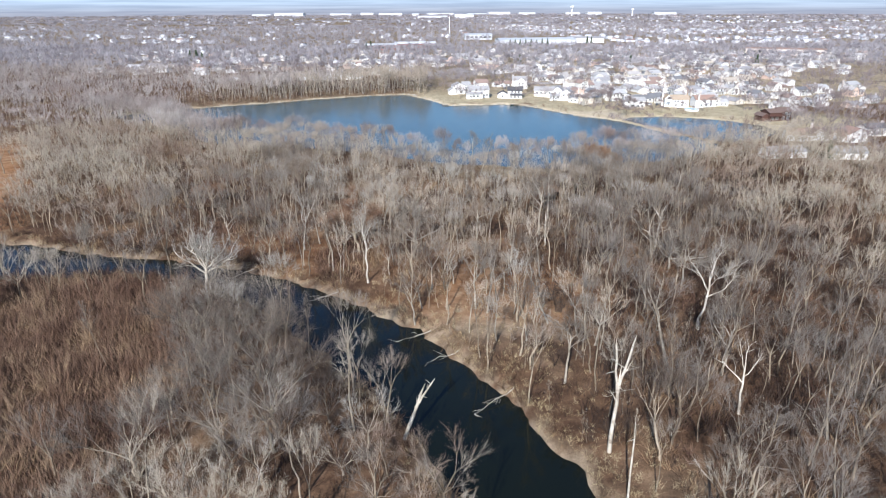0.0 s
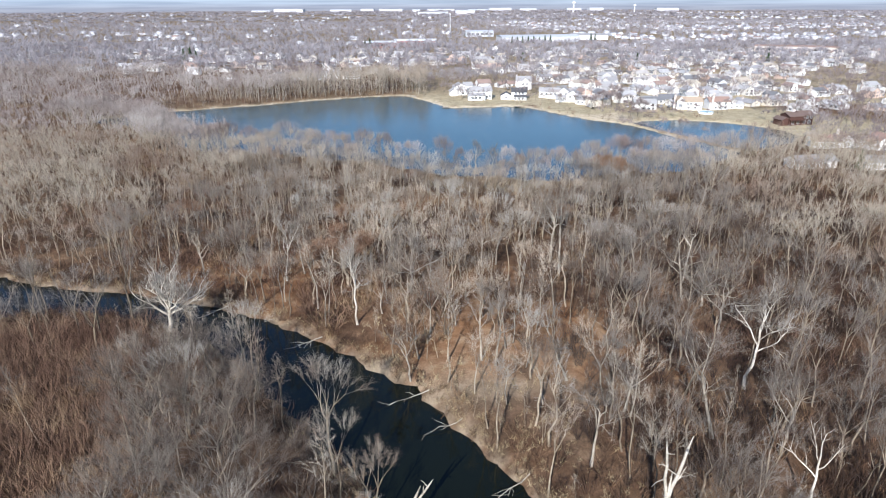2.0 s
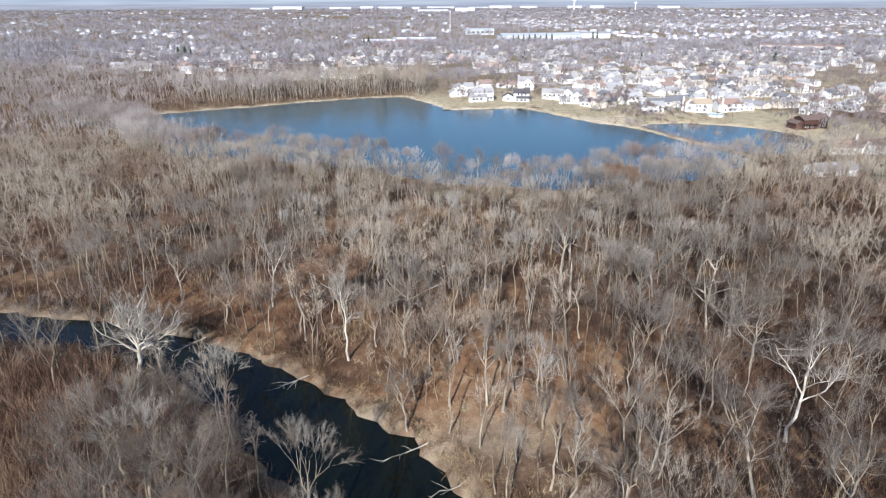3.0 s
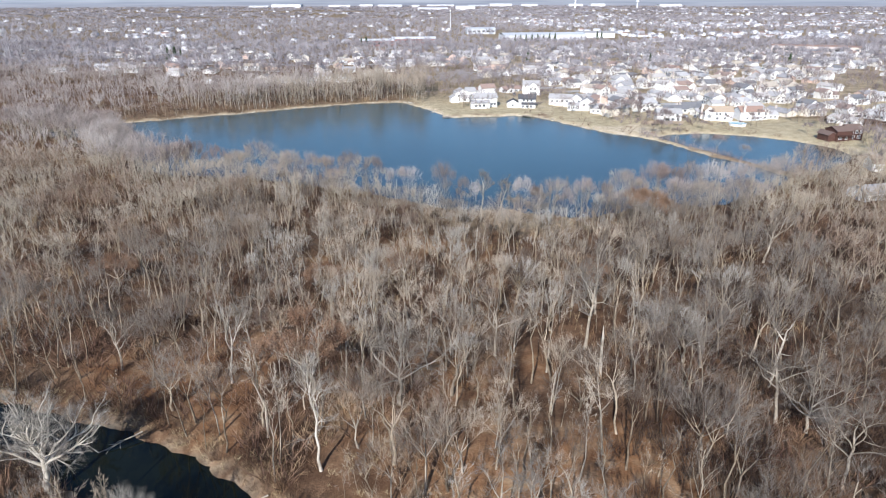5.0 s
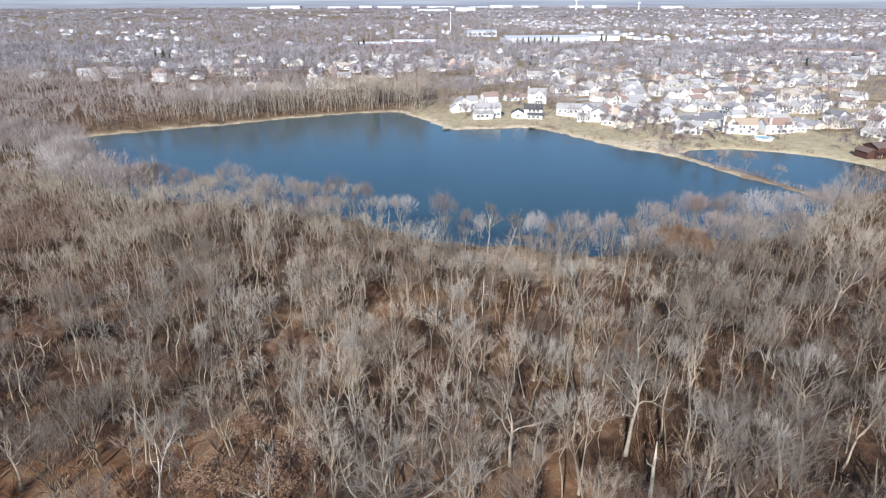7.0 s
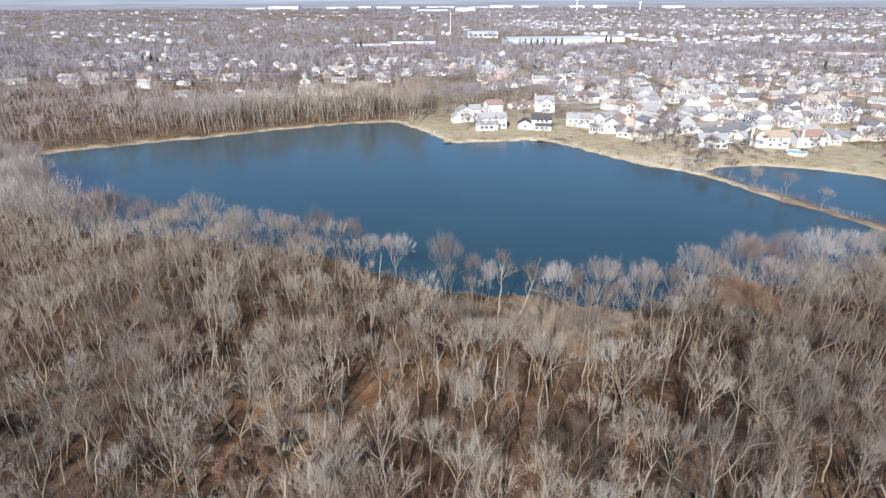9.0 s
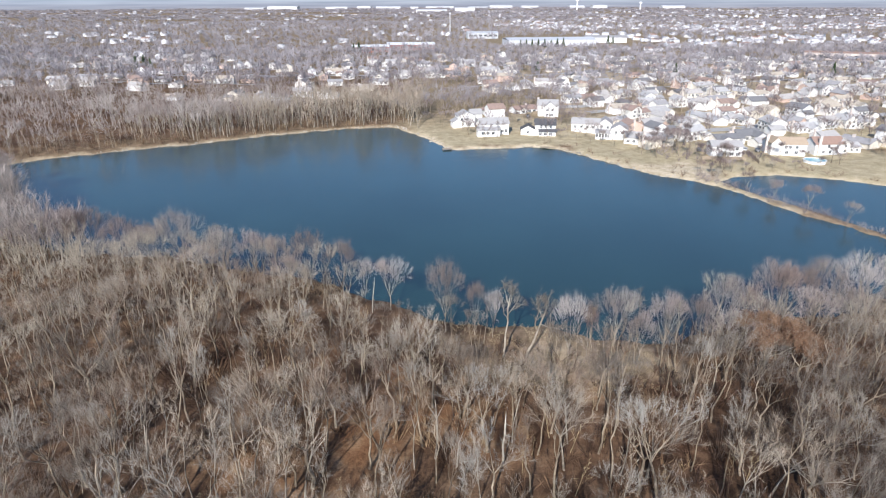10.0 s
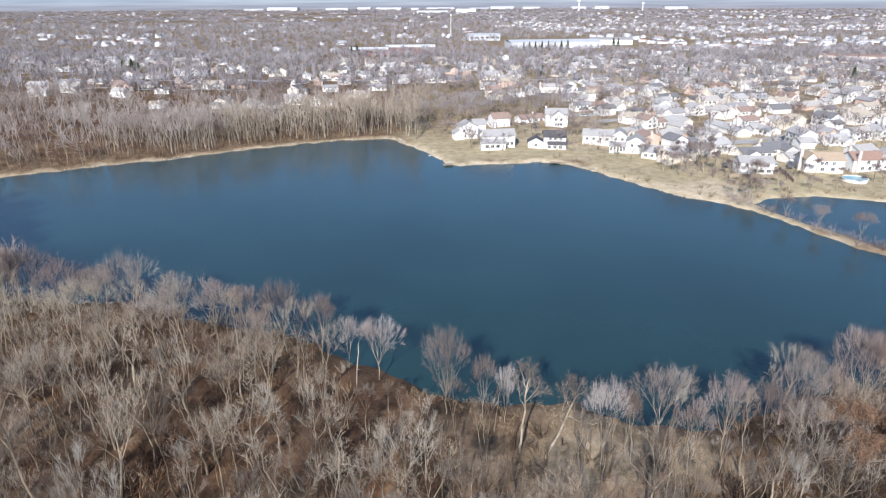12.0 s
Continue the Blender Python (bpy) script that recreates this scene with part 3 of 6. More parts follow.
def stand(ob, x, y, size, turn, wide=1.0, tilt=(0, 0), sink=0.0):
    z = float(land_height(np.array([x]), np.array([y]))[0]) - sink
    ob.matrix_basis = Matrix.LocRotScale((x, y, z), Euler((tilt[0], tilt[1], turn)), (size * wide, size * wide, size))
    return ob


def stand_copy(ob, x, y, size, turn, wide=1.0, tilt=(0, 0)):
    z = float(land_height(np.array([x]), np.array([y]))[0])
    m = Matrix.LocRotScale((x, y, z), Euler((tilt[0], tilt[1], turn)), (size * wide, size * wide, size))
    made = copy_thing(ob, Matrix.Identity(4))
    made.matrix_basis = m
    return made


# shapes of the common trees, about 15 m high
SHAPES = [
    dict(high=15, girth=0.17, leader=0.95, limbs=16, first=0.35, open_low=36, open_high=16, reach=0.3, sub=5, twigs=10),
    dict(high=16, girth=0.15, leader=0.97, limbs=14, first=0.48, open_low=30, open_high=14, reach=0.26, sub=5, twigs=10),
    dict(high=15.5, girth=0.13, leader=0.98, limbs=12, first=0.52, open_low=26, open_high=12, reach=0.23, sub=5, twigs=10),
    dict(high=14, girth=0.2, leader=0.9, limbs=15, first=0.3, open_low=44, open_high=18, reach=0.36, sub=5, twigs=10),
]
rng = np.random.RandomState(11)
FORKS = [
    dict(high=15, girth=0.2, bole=0.4, kids=(4, 3, 2, 2, 2), spread=24, narrow=17),
    dict(high=16, girth=0.18, bole=0.48, kids=(3, 3, 2, 2, 2), spread=20, narrow=15),
    dict(high=13.5, girth=0.22, bole=0.32, kids=(5, 3, 2, 2, 2), spread=32, narrow=19),
    dict(high=15.5, girth=0.16, bole=0.52, kids=(3, 3, 2, 2, 2), spread=23, narrow=18),
    dict(high=14, girth=0.25, bole=0.4, kids=(4, 2, 3, 2, 2), spread=36, narrow=20),
    dict(high=15.5, girth=0.15, bole=0.55, kids=(3, 2, 3, 2, 2), spread=17, narrow=15),
]
PROTO = [tree_thing("bare_tree", "grey bare deciduous tree with a fine twiggy crown",
                    forked(100 + k, **FORKS[(0, 1, 3, 4, 5)[k]], twigs=16, twig_w=0.0085, stray=0.42) if k < 5 else grow(100 + k, **SHAPES[k - 5], twig_w=0.0105), BARK, TWIG_DUN if k % 2 == 0 else TWIG, group="bare trees of the wood") for k in range(9)]
SHORE_FORMS = [forked(150 + k, **{**FORKS[(0, 2, 0, 3)[k]], "girth": 0.19, "kids": (6, 3, 3, 2, 2), "narrow": (21, 23, 20, 23)[k], "spread": (34, 39, 30, 36)[k], "bole": (0.2, 0.17, 0.26, 0.22)[k]},
                      twigs=14, twig_w=0.0145, wander=0.06, stray=0.52, haze=2, long=0.95, stout=1.1) for k in range(4)]
SHORE_SIZE = [(max(v[:, 2].max() for v in c.v), 2 * np.percentile(np.hypot(*np.concatenate(c.v)[:, :2].T), 96)) for w, c, l, r in SHORE_FORMS]
SHORE_PROTO = [tree_thing("shore_tree", "pale bare tree with a round fan of twigs by the lake", SHORE_FORMS[k], PALE_BARK, (TWIG_PALE, TWIG_ROSE, TWIG_ROSE, TWIG_PALE)[k],
                          group="bare trees along the lake shore") for k in range(4)]
OAK_PROTO = [tree_thing("brown_leaved_oak", "oak still holding rusty brown winter leaves", forked(170 + k, **{**FORKS[4], "high": 10.5}, twigs=7, twig_w=0.012, leaves=14, split=True), BARK, TWIG, group="brown-leaved oaks") for k in range(2)]

DOME_PROTO = [tree_thing("spreading_tree", "broad grey bare tree with a dense dome of fine twigs", forked(180 + k, high=(13, 14, 12)[k], girth=0.26, bole=(0.2, 0.26, 0.16)[k], kids=(5, 3, 2, 2, 2), spread=(44, 38, 50)[k], narrow=23, twigs=22, twig_w=0.0078, wander=0.07, stray=0.42, haze=3, long=1.35),
                         BARK, TWIG_DUN, group="spreading trees by the river") for k in range(3)]
YARD_PROTO = [tree_thing("yard_tree", "dark bare garden tree beside the houses", forked(190 + k, **{**FORKS[(2, 0, 4)[k]], "high": 8.5, "girth": 0.16}, twigs=14, twig_w=0.02), BARK, YARD_TWIG, group="garden trees by the lake") for k in range(3)]

taken = []
used = set()


def plant(protos, k, x, y, size, turn, wide=1.0, tilt=(0, 0), gap=3.0):
    ob = protos[k % len(protos)]
    taken.append((x, y, gap))
    if ob.name in used:
        return stand_copy(ob, x, y, size, turn, wide, tilt)
    used.add(ob.name)
    return stand(ob, x, y, size, turn, wide, tilt)


# trees along the near lake shore: place, height and breadth of the crown
SHORE_ROW = [(-91, 290, 15, 13), (-82, 288, 14, 11.1), (-78, 293, 9, 8), (-64, 283, 17, 13), (-53, 279, 14, 9), (-46, 278, 14, 8.7), (-40, 278, 12, 7), (-31, 273.5, 15.5, 9), (-23, 269, 14.5, 8.4),
             (-18, 268, 11, 4.5), (-12, 264, 12.2, 9), (0, 253, 16.5, 9.5), (6, 252, 12, 4.4), (9.5, 251, 11, 4.4), (22.5, 240, 15, 6.6), (26.5, 242.5, 12.5, 4.4), (33, 247, 12.5, 9.6), (36, 241, 11, 5.6),
             (41, 242.5, 13.5, 7.4), (47, 243, 13.5, 6.4), (53, 246, 15.5, 8.5), (58, 246, 14, 7), (64, 249, 17, 11.5), (68, 253, 16, 12), (76, 255, 15.5, 10), (84, 255, 16, 12.5),
             (92, 256, 15, 10), (100, 258, 16, 11), (109, 263, 15, 10), (-110, 296, 14, 13), (-101, 296, 13, 11), (-119, 305, 13.5, 11), (-129, 313, 17, 14), (-138, 328, 16, 14), (-150, 345, 17, 16),
             (-162, 356, 17, 14), (-177, 362, 17.5, 14), (-192, 368, 17, 13)]
for k, (x, y, high, broad) in enumerate(SHORE_ROW):
    size = 1.1 * high / SHORE_SIZE[k % 4][0]
    plant(SHORE_PROTO, k, x, y, size, k * 1.7, broad / (SHORE_SIZE[k % 4][1] * size), gap=0.42 * broad)
for k, (x, y, s) in enumerate([(60, 241, 0.95), (70, 246, 1.0), (80, 249, 0.95), (89, 249, 1.0), (97, 251, 0.95), (52, 240, 0.85), (-73, 286, 0.95), (-96, 288, 1.0), (-59, 280, 0.8), (-36, 271, 0.75)]):
    plant(SHORE_PROTO, k + 1, x, y, s * 0.92, k * 2.9, 0.9 + 0.08 * (k % 3), gap=2.6)
for k, (x, y, s) in enumerate([(57, 237, 1.0), (62, 233, 0.85), (-22, 155, 1.15), (-75, 196, 0.8), (-27, 190, 0.7), (33, 190, 0.75), (-96, 118, 0.7), (66, 268, 0.0)]):
    if s:
        plant(OAK_PROTO, k, x, y, s * 1.15, k * 2.1, 1.3, gap=4.5)


# broad trees on the inside of the river bend and here and there in the wood
for k, (x, y, s) in enumerate([(-24, 68, 1.0), (-33, 76, 1.05), (-14, 71, 0.62), (-26, 82, 1.05), (-38, 88, 1.0), (-18, 83, 0.66), (-32, 95, 1.0), (-44, 99, 1.0), (-26, 93, 0.55), (-39, 106, 0.85), (-31, 106, 0.6), (-50, 111, 0.9), (-9, 65, 0.55), (-42, 70, 0.8),
                               (22, 150, 0.95), (44, 165, 1.05), (-50, 168, 0.95), (-30, 215, 0.95), (-62, 232, 1.0), (48, 205, 1.0), (60, 182, 1.0), (38, 140, 0.9), (64, 222, 0.95), (-70, 255, 1.0), (-44, 245, 0.9), (16, 190, 0.9), (-56, 140, 0.85), (52, 232, 0.85), (74, 168, 0.95)]):
    plant(DOME_PROTO, k, x, y, s * (1.32 if y < 120 else 1.12), k * 2.4, 1.0 + 0.12 * (k % 2), gap=4.6 if y < 120 else 4.0)


def sycamore(x, y, seed, high, girth, bole, limbs, spread, low=42, high_open=25, tilt=(0, 0), label="white-barked sycamore with bare crooked limbs", bark=None):
    """A pale trunk with a few long crooked limbs that fork twice and end in thin twigs."""
    r = np.random.RandomState(seed)
    wood, crown, arms = Soup(), Soup(), []
    top = np.array((r.normal() * 0.04 * high, r.normal() * 0.04 * high, high * bole))
    base = [top * s + np.array((*(r.normal(size=2) * 0.009 * high * (0 < s < 1)), 0)) for s in np.linspace(0, 1, 6)]
    base[0] = np.array((0, 0, -0.6))
    wood.tube(base, [girth * (1.35 if k == 0 else 1) * (1 - 0.09 * k) for k in range(6)], 8)
    base = np.array(base)
    for i in range(limbs):
        s = i / max(1, limbs - 1)
        p, _ = along(base, 0.62 + 0.38 * s)
        az = seed + i * 2.55 + r.uniform(-0.4, 0.4)
        op = np.radians(low + (high_open - low) * s + r.uniform(-8, 8))
        d = np.array((np.cos(az) * np.sin(op), np.sin(az) * np.sin(op), np.cos(op)))
        ln = min(spread * (1.1 - 0.2 * s), (high - p[2]) / np.cos(op * 0.8)) * r.uniform(0.9, 1.15)
        pts, _ = bent(p, d, ln, 0.25, 0.2, 6, r)
        rad = girth * (0.52 - 0.12 * s)
        arms.append(Soup())
        arms[-1].tube(pts, np.linspace(rad, rad * 0.2, 7), 5)
        for j in range(5):
            q, tang = along(pts, 0.28 + 0.7 * (j + r.uniform(0, 0.8)) / 5)
            e = tang / np.linalg.norm(tang) + r.normal(size=3) * 0.6 + np.array((0, 0, 0.2))
            l2 = ln * r.uniform(0.3, 0.55)
            p2, _ = bent(q, e, l2, 0.3, 0.2, 4, r)
            arms[-1].tube(p2, np.linspace(rad * 0.4, rad * 0.12, 5), 4)
            for k in range(6):
                q3, t3 = along(p2, 0.2 + 0.8 * (k + r.uniform(0, 0.9)) / 6)
                e3 = t3 / np.linalg.norm(t3) + r.normal(size=3) * 0.55 + np.array((0, 0, 0.15))
                l3 = l2 * r.uniform(0.3, 0.6)
                p3, _ = bent(q3, e3, l3, 0.2, 0.18, 2, r)
                crown.tube(p3, (rad * 0.13, rad * 0.09, 0.012), 3)
                for m in range(24):
                    q4, t4 = along(p3, r.uniform(0.2, 1))
                    e4 = t4 / np.linalg.norm(t4) + r.normal(size=3) * 0.45
                    crown.blade(q4, q4 + e4 / np.linalg.norm(e4) * l3 * r.uniform(0.5, 1.2), 0.009, r)
    ob = tree_thing("white_sycamore", label, (wood, crown, Soup(), arms), bark or WHITE_BARK, TWIG if bark in (None, WHITE_BARK) else TWIG_DUN, group="white sycamores")
    taken.append((x, y, 5.5))
    taken.append((x, y - 5, 4.5))
    return stand(ob, x, y, 1, 0, 1, tilt)


sycamore(11, 244, 21, 17.5, 0.2, 0.72, 5, 4.2, 50, 16, (0, 0.07), bark=PALE_BARK, label="crooked pale tree with a small tufted crown by the lake")
sycamore(15, 243, 22, 16, 0.24, 0.7, 4, 4.5, 60, 30, (0, 0.3), bark=PALE_BARK, label="leaning pale tree with a tufted top by the lake")
sycamore(-54.5, 132.5, 1, 16, 0.46, 0.42, 13, 7, 60, 12, label="large white sycamore leaning over the river bank")
sycamore(-17.5, 136, 2, 18, 0.22, 0.58, 5, 7, 30, 14, label="slim white sycamore forking high above the river")
sycamore(27, 170, 17, 18.5, 0.32, 0.66, 8, 6.5, 62, 18, label="tall white sycamore with level crooked limbs", bark=PALE_BARK)
sycamore(9.6, 168, 4, 15.5, 0.27, 0.5, 4, 7, 34, 20, bark=PALE_BARK, label="pale-barked sycamore with crooked forking limbs")
sycamore(-37, 158, 14, 14.5, 0.2, 0.58, 4, 6, 38, 18)
PALE_SYCAMORES = [
    # x, y, seed, height, girth, bole, limbs, spread, opening low and high, lean, bark
    (-36.5, 176, 5, 14.5, 0.2, 0.55, 4, 6, 38, 20, -0.03, PALE_BARK), (51.3, 113, 6, 18.5, 0.27, 0.62, 5, 7.5, 58, 24, 0.1, WHITE_BARK),
    (81, 212, 7, 16, 0.28, 0.5, 5, 7, 48, 24, 0, PALE_BARK), (47.2, 85, 9, 15, 0.2, 0.62, 4, 5.5, 50, 24, -0.05, WHITE_BARK),
    (40, 99, 10, 18, 0.28, 0.6, 4, 6.5, 46, 22, -0.34, PALE_BARK), (9.3, 120, 11, 14.5, 0.2, 0.7, 4, 4.5, 36, 18, 0, PALE_BARK),
    (7, 122, 25, 13.5, 0.2, 0.7, 4, 4.5, 34, 18, -0.05, PALE_BARK), (-58.7, 163, 13, 13, 0.22, 0.5, 6, 6, 48, 20, 0.03, PALE_BARK),
    (49, 96, 26, 16, 0.22, 0.55, 5, 6.5, 50, 22, -0.04, PALE_BARK), (21, 94, 27, 15.5, 0.21, 0.6, 4, 5.5, 50, 22, -0.04, PALE_BARK),
    (55, 133, 28, 16.5, 0.25, 0.5, 6, 7, 52, 22, 0, PALE_BARK), (52.4, 147, 29, 17.5, 0.26, 0.6, 5, 6.5, 60, 22, -0.12, PALE_BARK),
    (21.4, 115, 30, 16.5, 0.2, 0.6, 4, 5.5, 42, 20, -0.3, PALE_BARK), (-33.6, 162, 31, 14.5, 0.19, 0.6, 4, 5.5, 40, 18, -0.1, PALE_BARK),
    (46.6, 163, 32, 14.5, 0.22, 0.62, 4, 5, 40, 20, -0.15, PALE_BARK), (56, 145, 12, 13, 0.28, 0.34, 9, 8, 70, 22, -0.06, PALE_BARK),
    (13.3, 169.4, 33, 12, 0.18, 0.5, 4, 5, 40, 20, 0.05, PALE_BARK), (32, 184, 34, 17.5, 0.26, 0.6, 6, 6.5, 60, 20, -0.05, PALE_BARK),
    (-5.7, 116.5, 35, 12, 0.18, 0.6, 4, 4.5, 40, 18, 0, PALE_BARK)]
for x, y, seed, high, girth, bole, limbs, reach, low, top, lean, bark in PALE_SYCAMORES:
    said = "white-barked sycamore with bare crooked limbs" if bark == WHITE_BARK else "pale-barked sycamore with crooked forking limbs"
    sycamore(x, y, seed, high, girth, bole, limbs, reach, low, top, (0, lean), said, bark)
sycamore(-7.3, 151.5, 8, 17, 0.36, 0.36, 9, 10.5, 72, 22, label="broad pale tree with wide crooked limbs", bark=PALE_BARK)


def snag(name, x, y, seed, stems, label):
    """A dead broken trunk: stems of (lean x, lean y, start height, end height, radius)."""
    r = np.random.RandomState(seed)
    s = Soup()
    for lx, ly, z0, z1, rad in stems:
        pts = [np.array((lx * z + r.normal() * 0.06, ly * z + r.normal() * 0.06, z)) for z in np.linspace(z0, z1, 6)]
        if z0 > 0:
            off = np.array((stems[0][0] * z0, stems[0][1] * z0, 0)) - np.array((lx * z0, ly * z0, 0))
            pts = [p + off for p in pts]
        s.tube(pts, [0.75 * rad * (1 - 0.45 * k / 5) for k in range(5)] + [rad * 0.08], 6)
        for k in range(3):
            p = pts[2 + k]
            q = p + np.array((r.normal(), r.normal(), r.uniform(-0.1, 0.7))) * 1.1
            s.tube((p, (p + q) / 2 + r.normal(size=3) * 0.1, q), (rad * 0.3, rad * 0.2, 0.02), 4)
    ob = part(name, s, DEAD_WOOD, None)
    tagged(ob, label, "dead tree", "standing dead trees")
    taken.append((x, y, 3.5))
    taken.append((x, y - 4, 3.5))
    return stand(ob, x, y, 1, 0, 1, (0, 0), 0.4)


snag("dead_snag", -6, 79, 1, [(0.34, 0.1, 0, 9.5, 0.42), (0.62, 0.1, 5.5, 10.2, 0.26)], "broken forked dead trunk leaning over the river")
snag("dead_snag", 24.2, 75.5, 2, [(0.03, 0.02, 0, 14.5, 0.46), (-0.12, 0, 10.5, 19, 0.28), (0.2, 0, 11, 19.6, 0.3), (0.5, 0, 12.5, 15.5, 0.18), (-0.6, 0.1, 9, 10.8, 0.14)], "tall bleached dead tree with broken forked top")
snag("dead_snag", 24.2, 66, 3, [(0.0, 0.02, 0, 13, 0.22)], "thin bleached dead pole among brush")
snag("dead_snag", 27.6, 160, 4, [(-0.03, 0, 0, 10.5, 0.42)], "thick bleached broken trunk in the wood")
snag("dead_snag", 56, 157, 5, [(0.1, 0, 0, 12, 0.36), (-0.75, 0, 9.5, 12.8, 0.2), (0.3, 0, 10.5, 13, 0.16)], "dead trunk with one bent bare limb")
snag("dead_snag", 8.2, 213, 6, [(0.0, 0, 0, 10, 0.25)], "short bleached dead trunk in the wood")
snag("dead_snag", -16, 262, 7, [(0.1, 0, 0, 9, 0.16)], "thin bleached dead trunk by the lake")


# ---- where woods stand ----
def lake_strip(x, y, dl):
    """The open straw-coloured strip behind the lake trees."""
    return (dl < 21 + 4 * waves(x, y, 14, 33)) & (x > -15) & (x < 42) & (y < 270)


def wooded(x, y):
    """Whether a tree of the wood may stand there."""
    dl, dp, dr = water_distances(x, y)
    ok = (dl > 2.5) & (dp > 2) & (dr > 1.5)
    f = (x < -124 - 0.57 * (y - 172)) & (y > 160) & (y < 305) & (x > -265)
    ok &= ~f | (waves(x, y, 12, 31) > 0.75)
    ok &= ~lake_strip(x, y, dl)
    ok &= ~((dl < 5.5) & (x > -112) & (x < 48) & (y < 310))
    scrub = (y < 124) & (x < -46 - 0.2 * (y - 90))
    ok &= ~scrub | (waves(x, y, 9, 37) > 0.85)
    gaps = (x > 16) & (y > 98) & (y < 152)
    ok &= ~gaps | (waves(x, y, 8, 38) > -0.15)
    near_wood = (y < 300) & (x < 175)
    near_wood |= (x < -100) & (y < 430)
    north_wood = (y > 430) & (x < -14 - 0.05 * (y - 430)) & (y < 560 + 25 * waves(x, y, 90, 35) + 0.25 * np.maximum(0, -x - 150))
    return ok & (near_wood | north_wood)


def jittered(x0, x1, y0, y1, step, seed):
    r = np.random.RandomState(seed)
    a, b = np.meshgrid(np.arange(x0, x1, step), np.arange(y0, y1, step))
    a = a + r.uniform(-0.48, 0.48, a.shape) * step
    b = b + r.uniform(-0.48, 0.48, b.shape) * step
    return a.ravel(), b.ravel()


def free_of(x, y, factor=1.0):
    ok = np.ones(x.shape, bool)
    for tx, ty, gap in taken:
        ok &= np.hypot(x - tx, y - ty) > gap * factor
    return ok


# slim trees over the open strip by the lake
sx1, sy1 = jittered(-13, 42, 222, 252, 4.4, 34)
sd = water_distances(sx1, sy1)[0]
ok = (sd > 5) & lake_strip(sx1, sy1, sd) & free_of(sx1, sy1, 0.4) & (np.random.RandomState(36).rand(len(sx1)) < 0.85)
for k, (x, y) in enumerate(zip(sx1[ok], sy1[ok])):
    plant(PROTO, (2, 4, 7, 1, 6)[k % 5], float(x), float(y), float(rng.uniform(0.55, 0.85)), k * 2.2, float(rng.uniform(0.6, 0.8)), (0.03 * (k % 3 - 1), 0.03 * (k % 4 - 1.5)), gap=2.0)

# trees nearest to the flight, one by one
px, py = jittered(-62, 66, 66, 262, 7.6, 41)
ok = wooded(px, py) & free_of(px, py) & (np.abs(px) < 22 + 0.22 * py)
px, py = px[ok], py[ok]
keep = np.argsort(np.hypot(px * 1.1, (py - 150) * 0.6))[:300]
for k, i in enumerate(keep):
    pick = int(rng.randint(0, 9))
    if 150 < py[i] < 215 and abs(px[i] - 5) < 55 and pick % 2 == 0:
        pick = (pick + 1) % 8
    if py[i] < 150 and px[i] > 18:
        pick -= pick % 2
    plant(PROTO, pick, float(px[i]), float(py[i]), float(rng.uniform(0.8, 1.18)) * (1 if py[i] < 225 else 0.85), float(rng.uniform(0, 6.28)), float(rng.uniform(0.9, 1.25)), (float(rng.normal() * 0.04), float(rng.normal() * 0.04)))


def forest(name, label, xs, ys, templates, mats, seed, low=0.62, high=1.05, wide=(0.9, 1.35), category="woods", lake_edge=0.0):
    """Many trees joined into one mesh."""
    r = np.random.RandomState(seed)
    zs = land_height(xs, ys)
    edge = 1 - lake_edge * np.exp(-(water_distances(xs, ys)[0] / 22) ** 2)
    V, F, M, n = [], [], [], 0
    for x, y, z, e in zip(xs, ys, zs, edge):
        v, f, mi = templates[r.randint(len(templates))]
        a, s, w = r.uniform(0, 6.283), r.uniform(low, high) * e, r.uniform(*wide)
        c, sn = np.cos(a), np.sin(a)
        t = np.empty_like(v)
        lx, ly = r.normal(size=2) * 0.05
        t[:, 0] = (v[:, 0] * c - v[:, 1] * sn) * s * w + x + lx * v[:, 2]
        t[:, 1] = (v[:, 0] * sn + v[:, 1] * c) * s * w + y + ly * v[:, 2]
        t[:, 2] = v[:, 2] * s + z
        V.append(t)
        F.append(f + n)
        M.append(mi)
        n += len(v)
    me = mesh_from(name, np.concatenate(V), np.concatenate(F), mats, np.concatenate(M) if len(mats) > 1 else None)
    return tagged(new(name, me), label, category, kind="stuff")


def joined(soups):
    a, kinds = Soup(), []
    for k, s in enumerate(soups[:2]):
        if s.n:
            v, f = s.arrays()
            a.add(v, f)
            kinds += [k] * len(f)
    return (*a.arrays(), np.array(kinds))


LOW, MID = [], []
for k in range(12):
    if k % 4:
        d = dict(FORKS[k % 6])
        d.update(kids=d["kids"][:2] + (2, 2), twigs=18, twig_w=0.0095, sides=3, stray=0.46, fine=False)
        LOW.append(joined(forked(300 + k, **d)))
    else:
        d = dict(SHAPES[k // 4 % 4])
        d.update(limbs=11, sub=4, twigs=13, twig_w=0.0135, sides=3, fine=False)
        LOW.append(joined(grow(300 + k, **d)))
for k in range(8):
    d = dict(FORKS[k % 6])
    d.update(kids=(d["kids"][0], 2, 2), twigs=10, twig_w=0.036, sides=3, fine=False)
    MID.append(joined(forked(330 + k, **d)))
LEAN = []
for k in range(8):
    d = dict(FORKS[k % 6])
    d.update(kids=(d["kids"][0], 2, 2), twigs=14, twig_w=0.022, sides=3, stray=0.42, fine=False)
    LEAN.append(joined(forked(330 + k, **d)))
FAR_SHORE = []
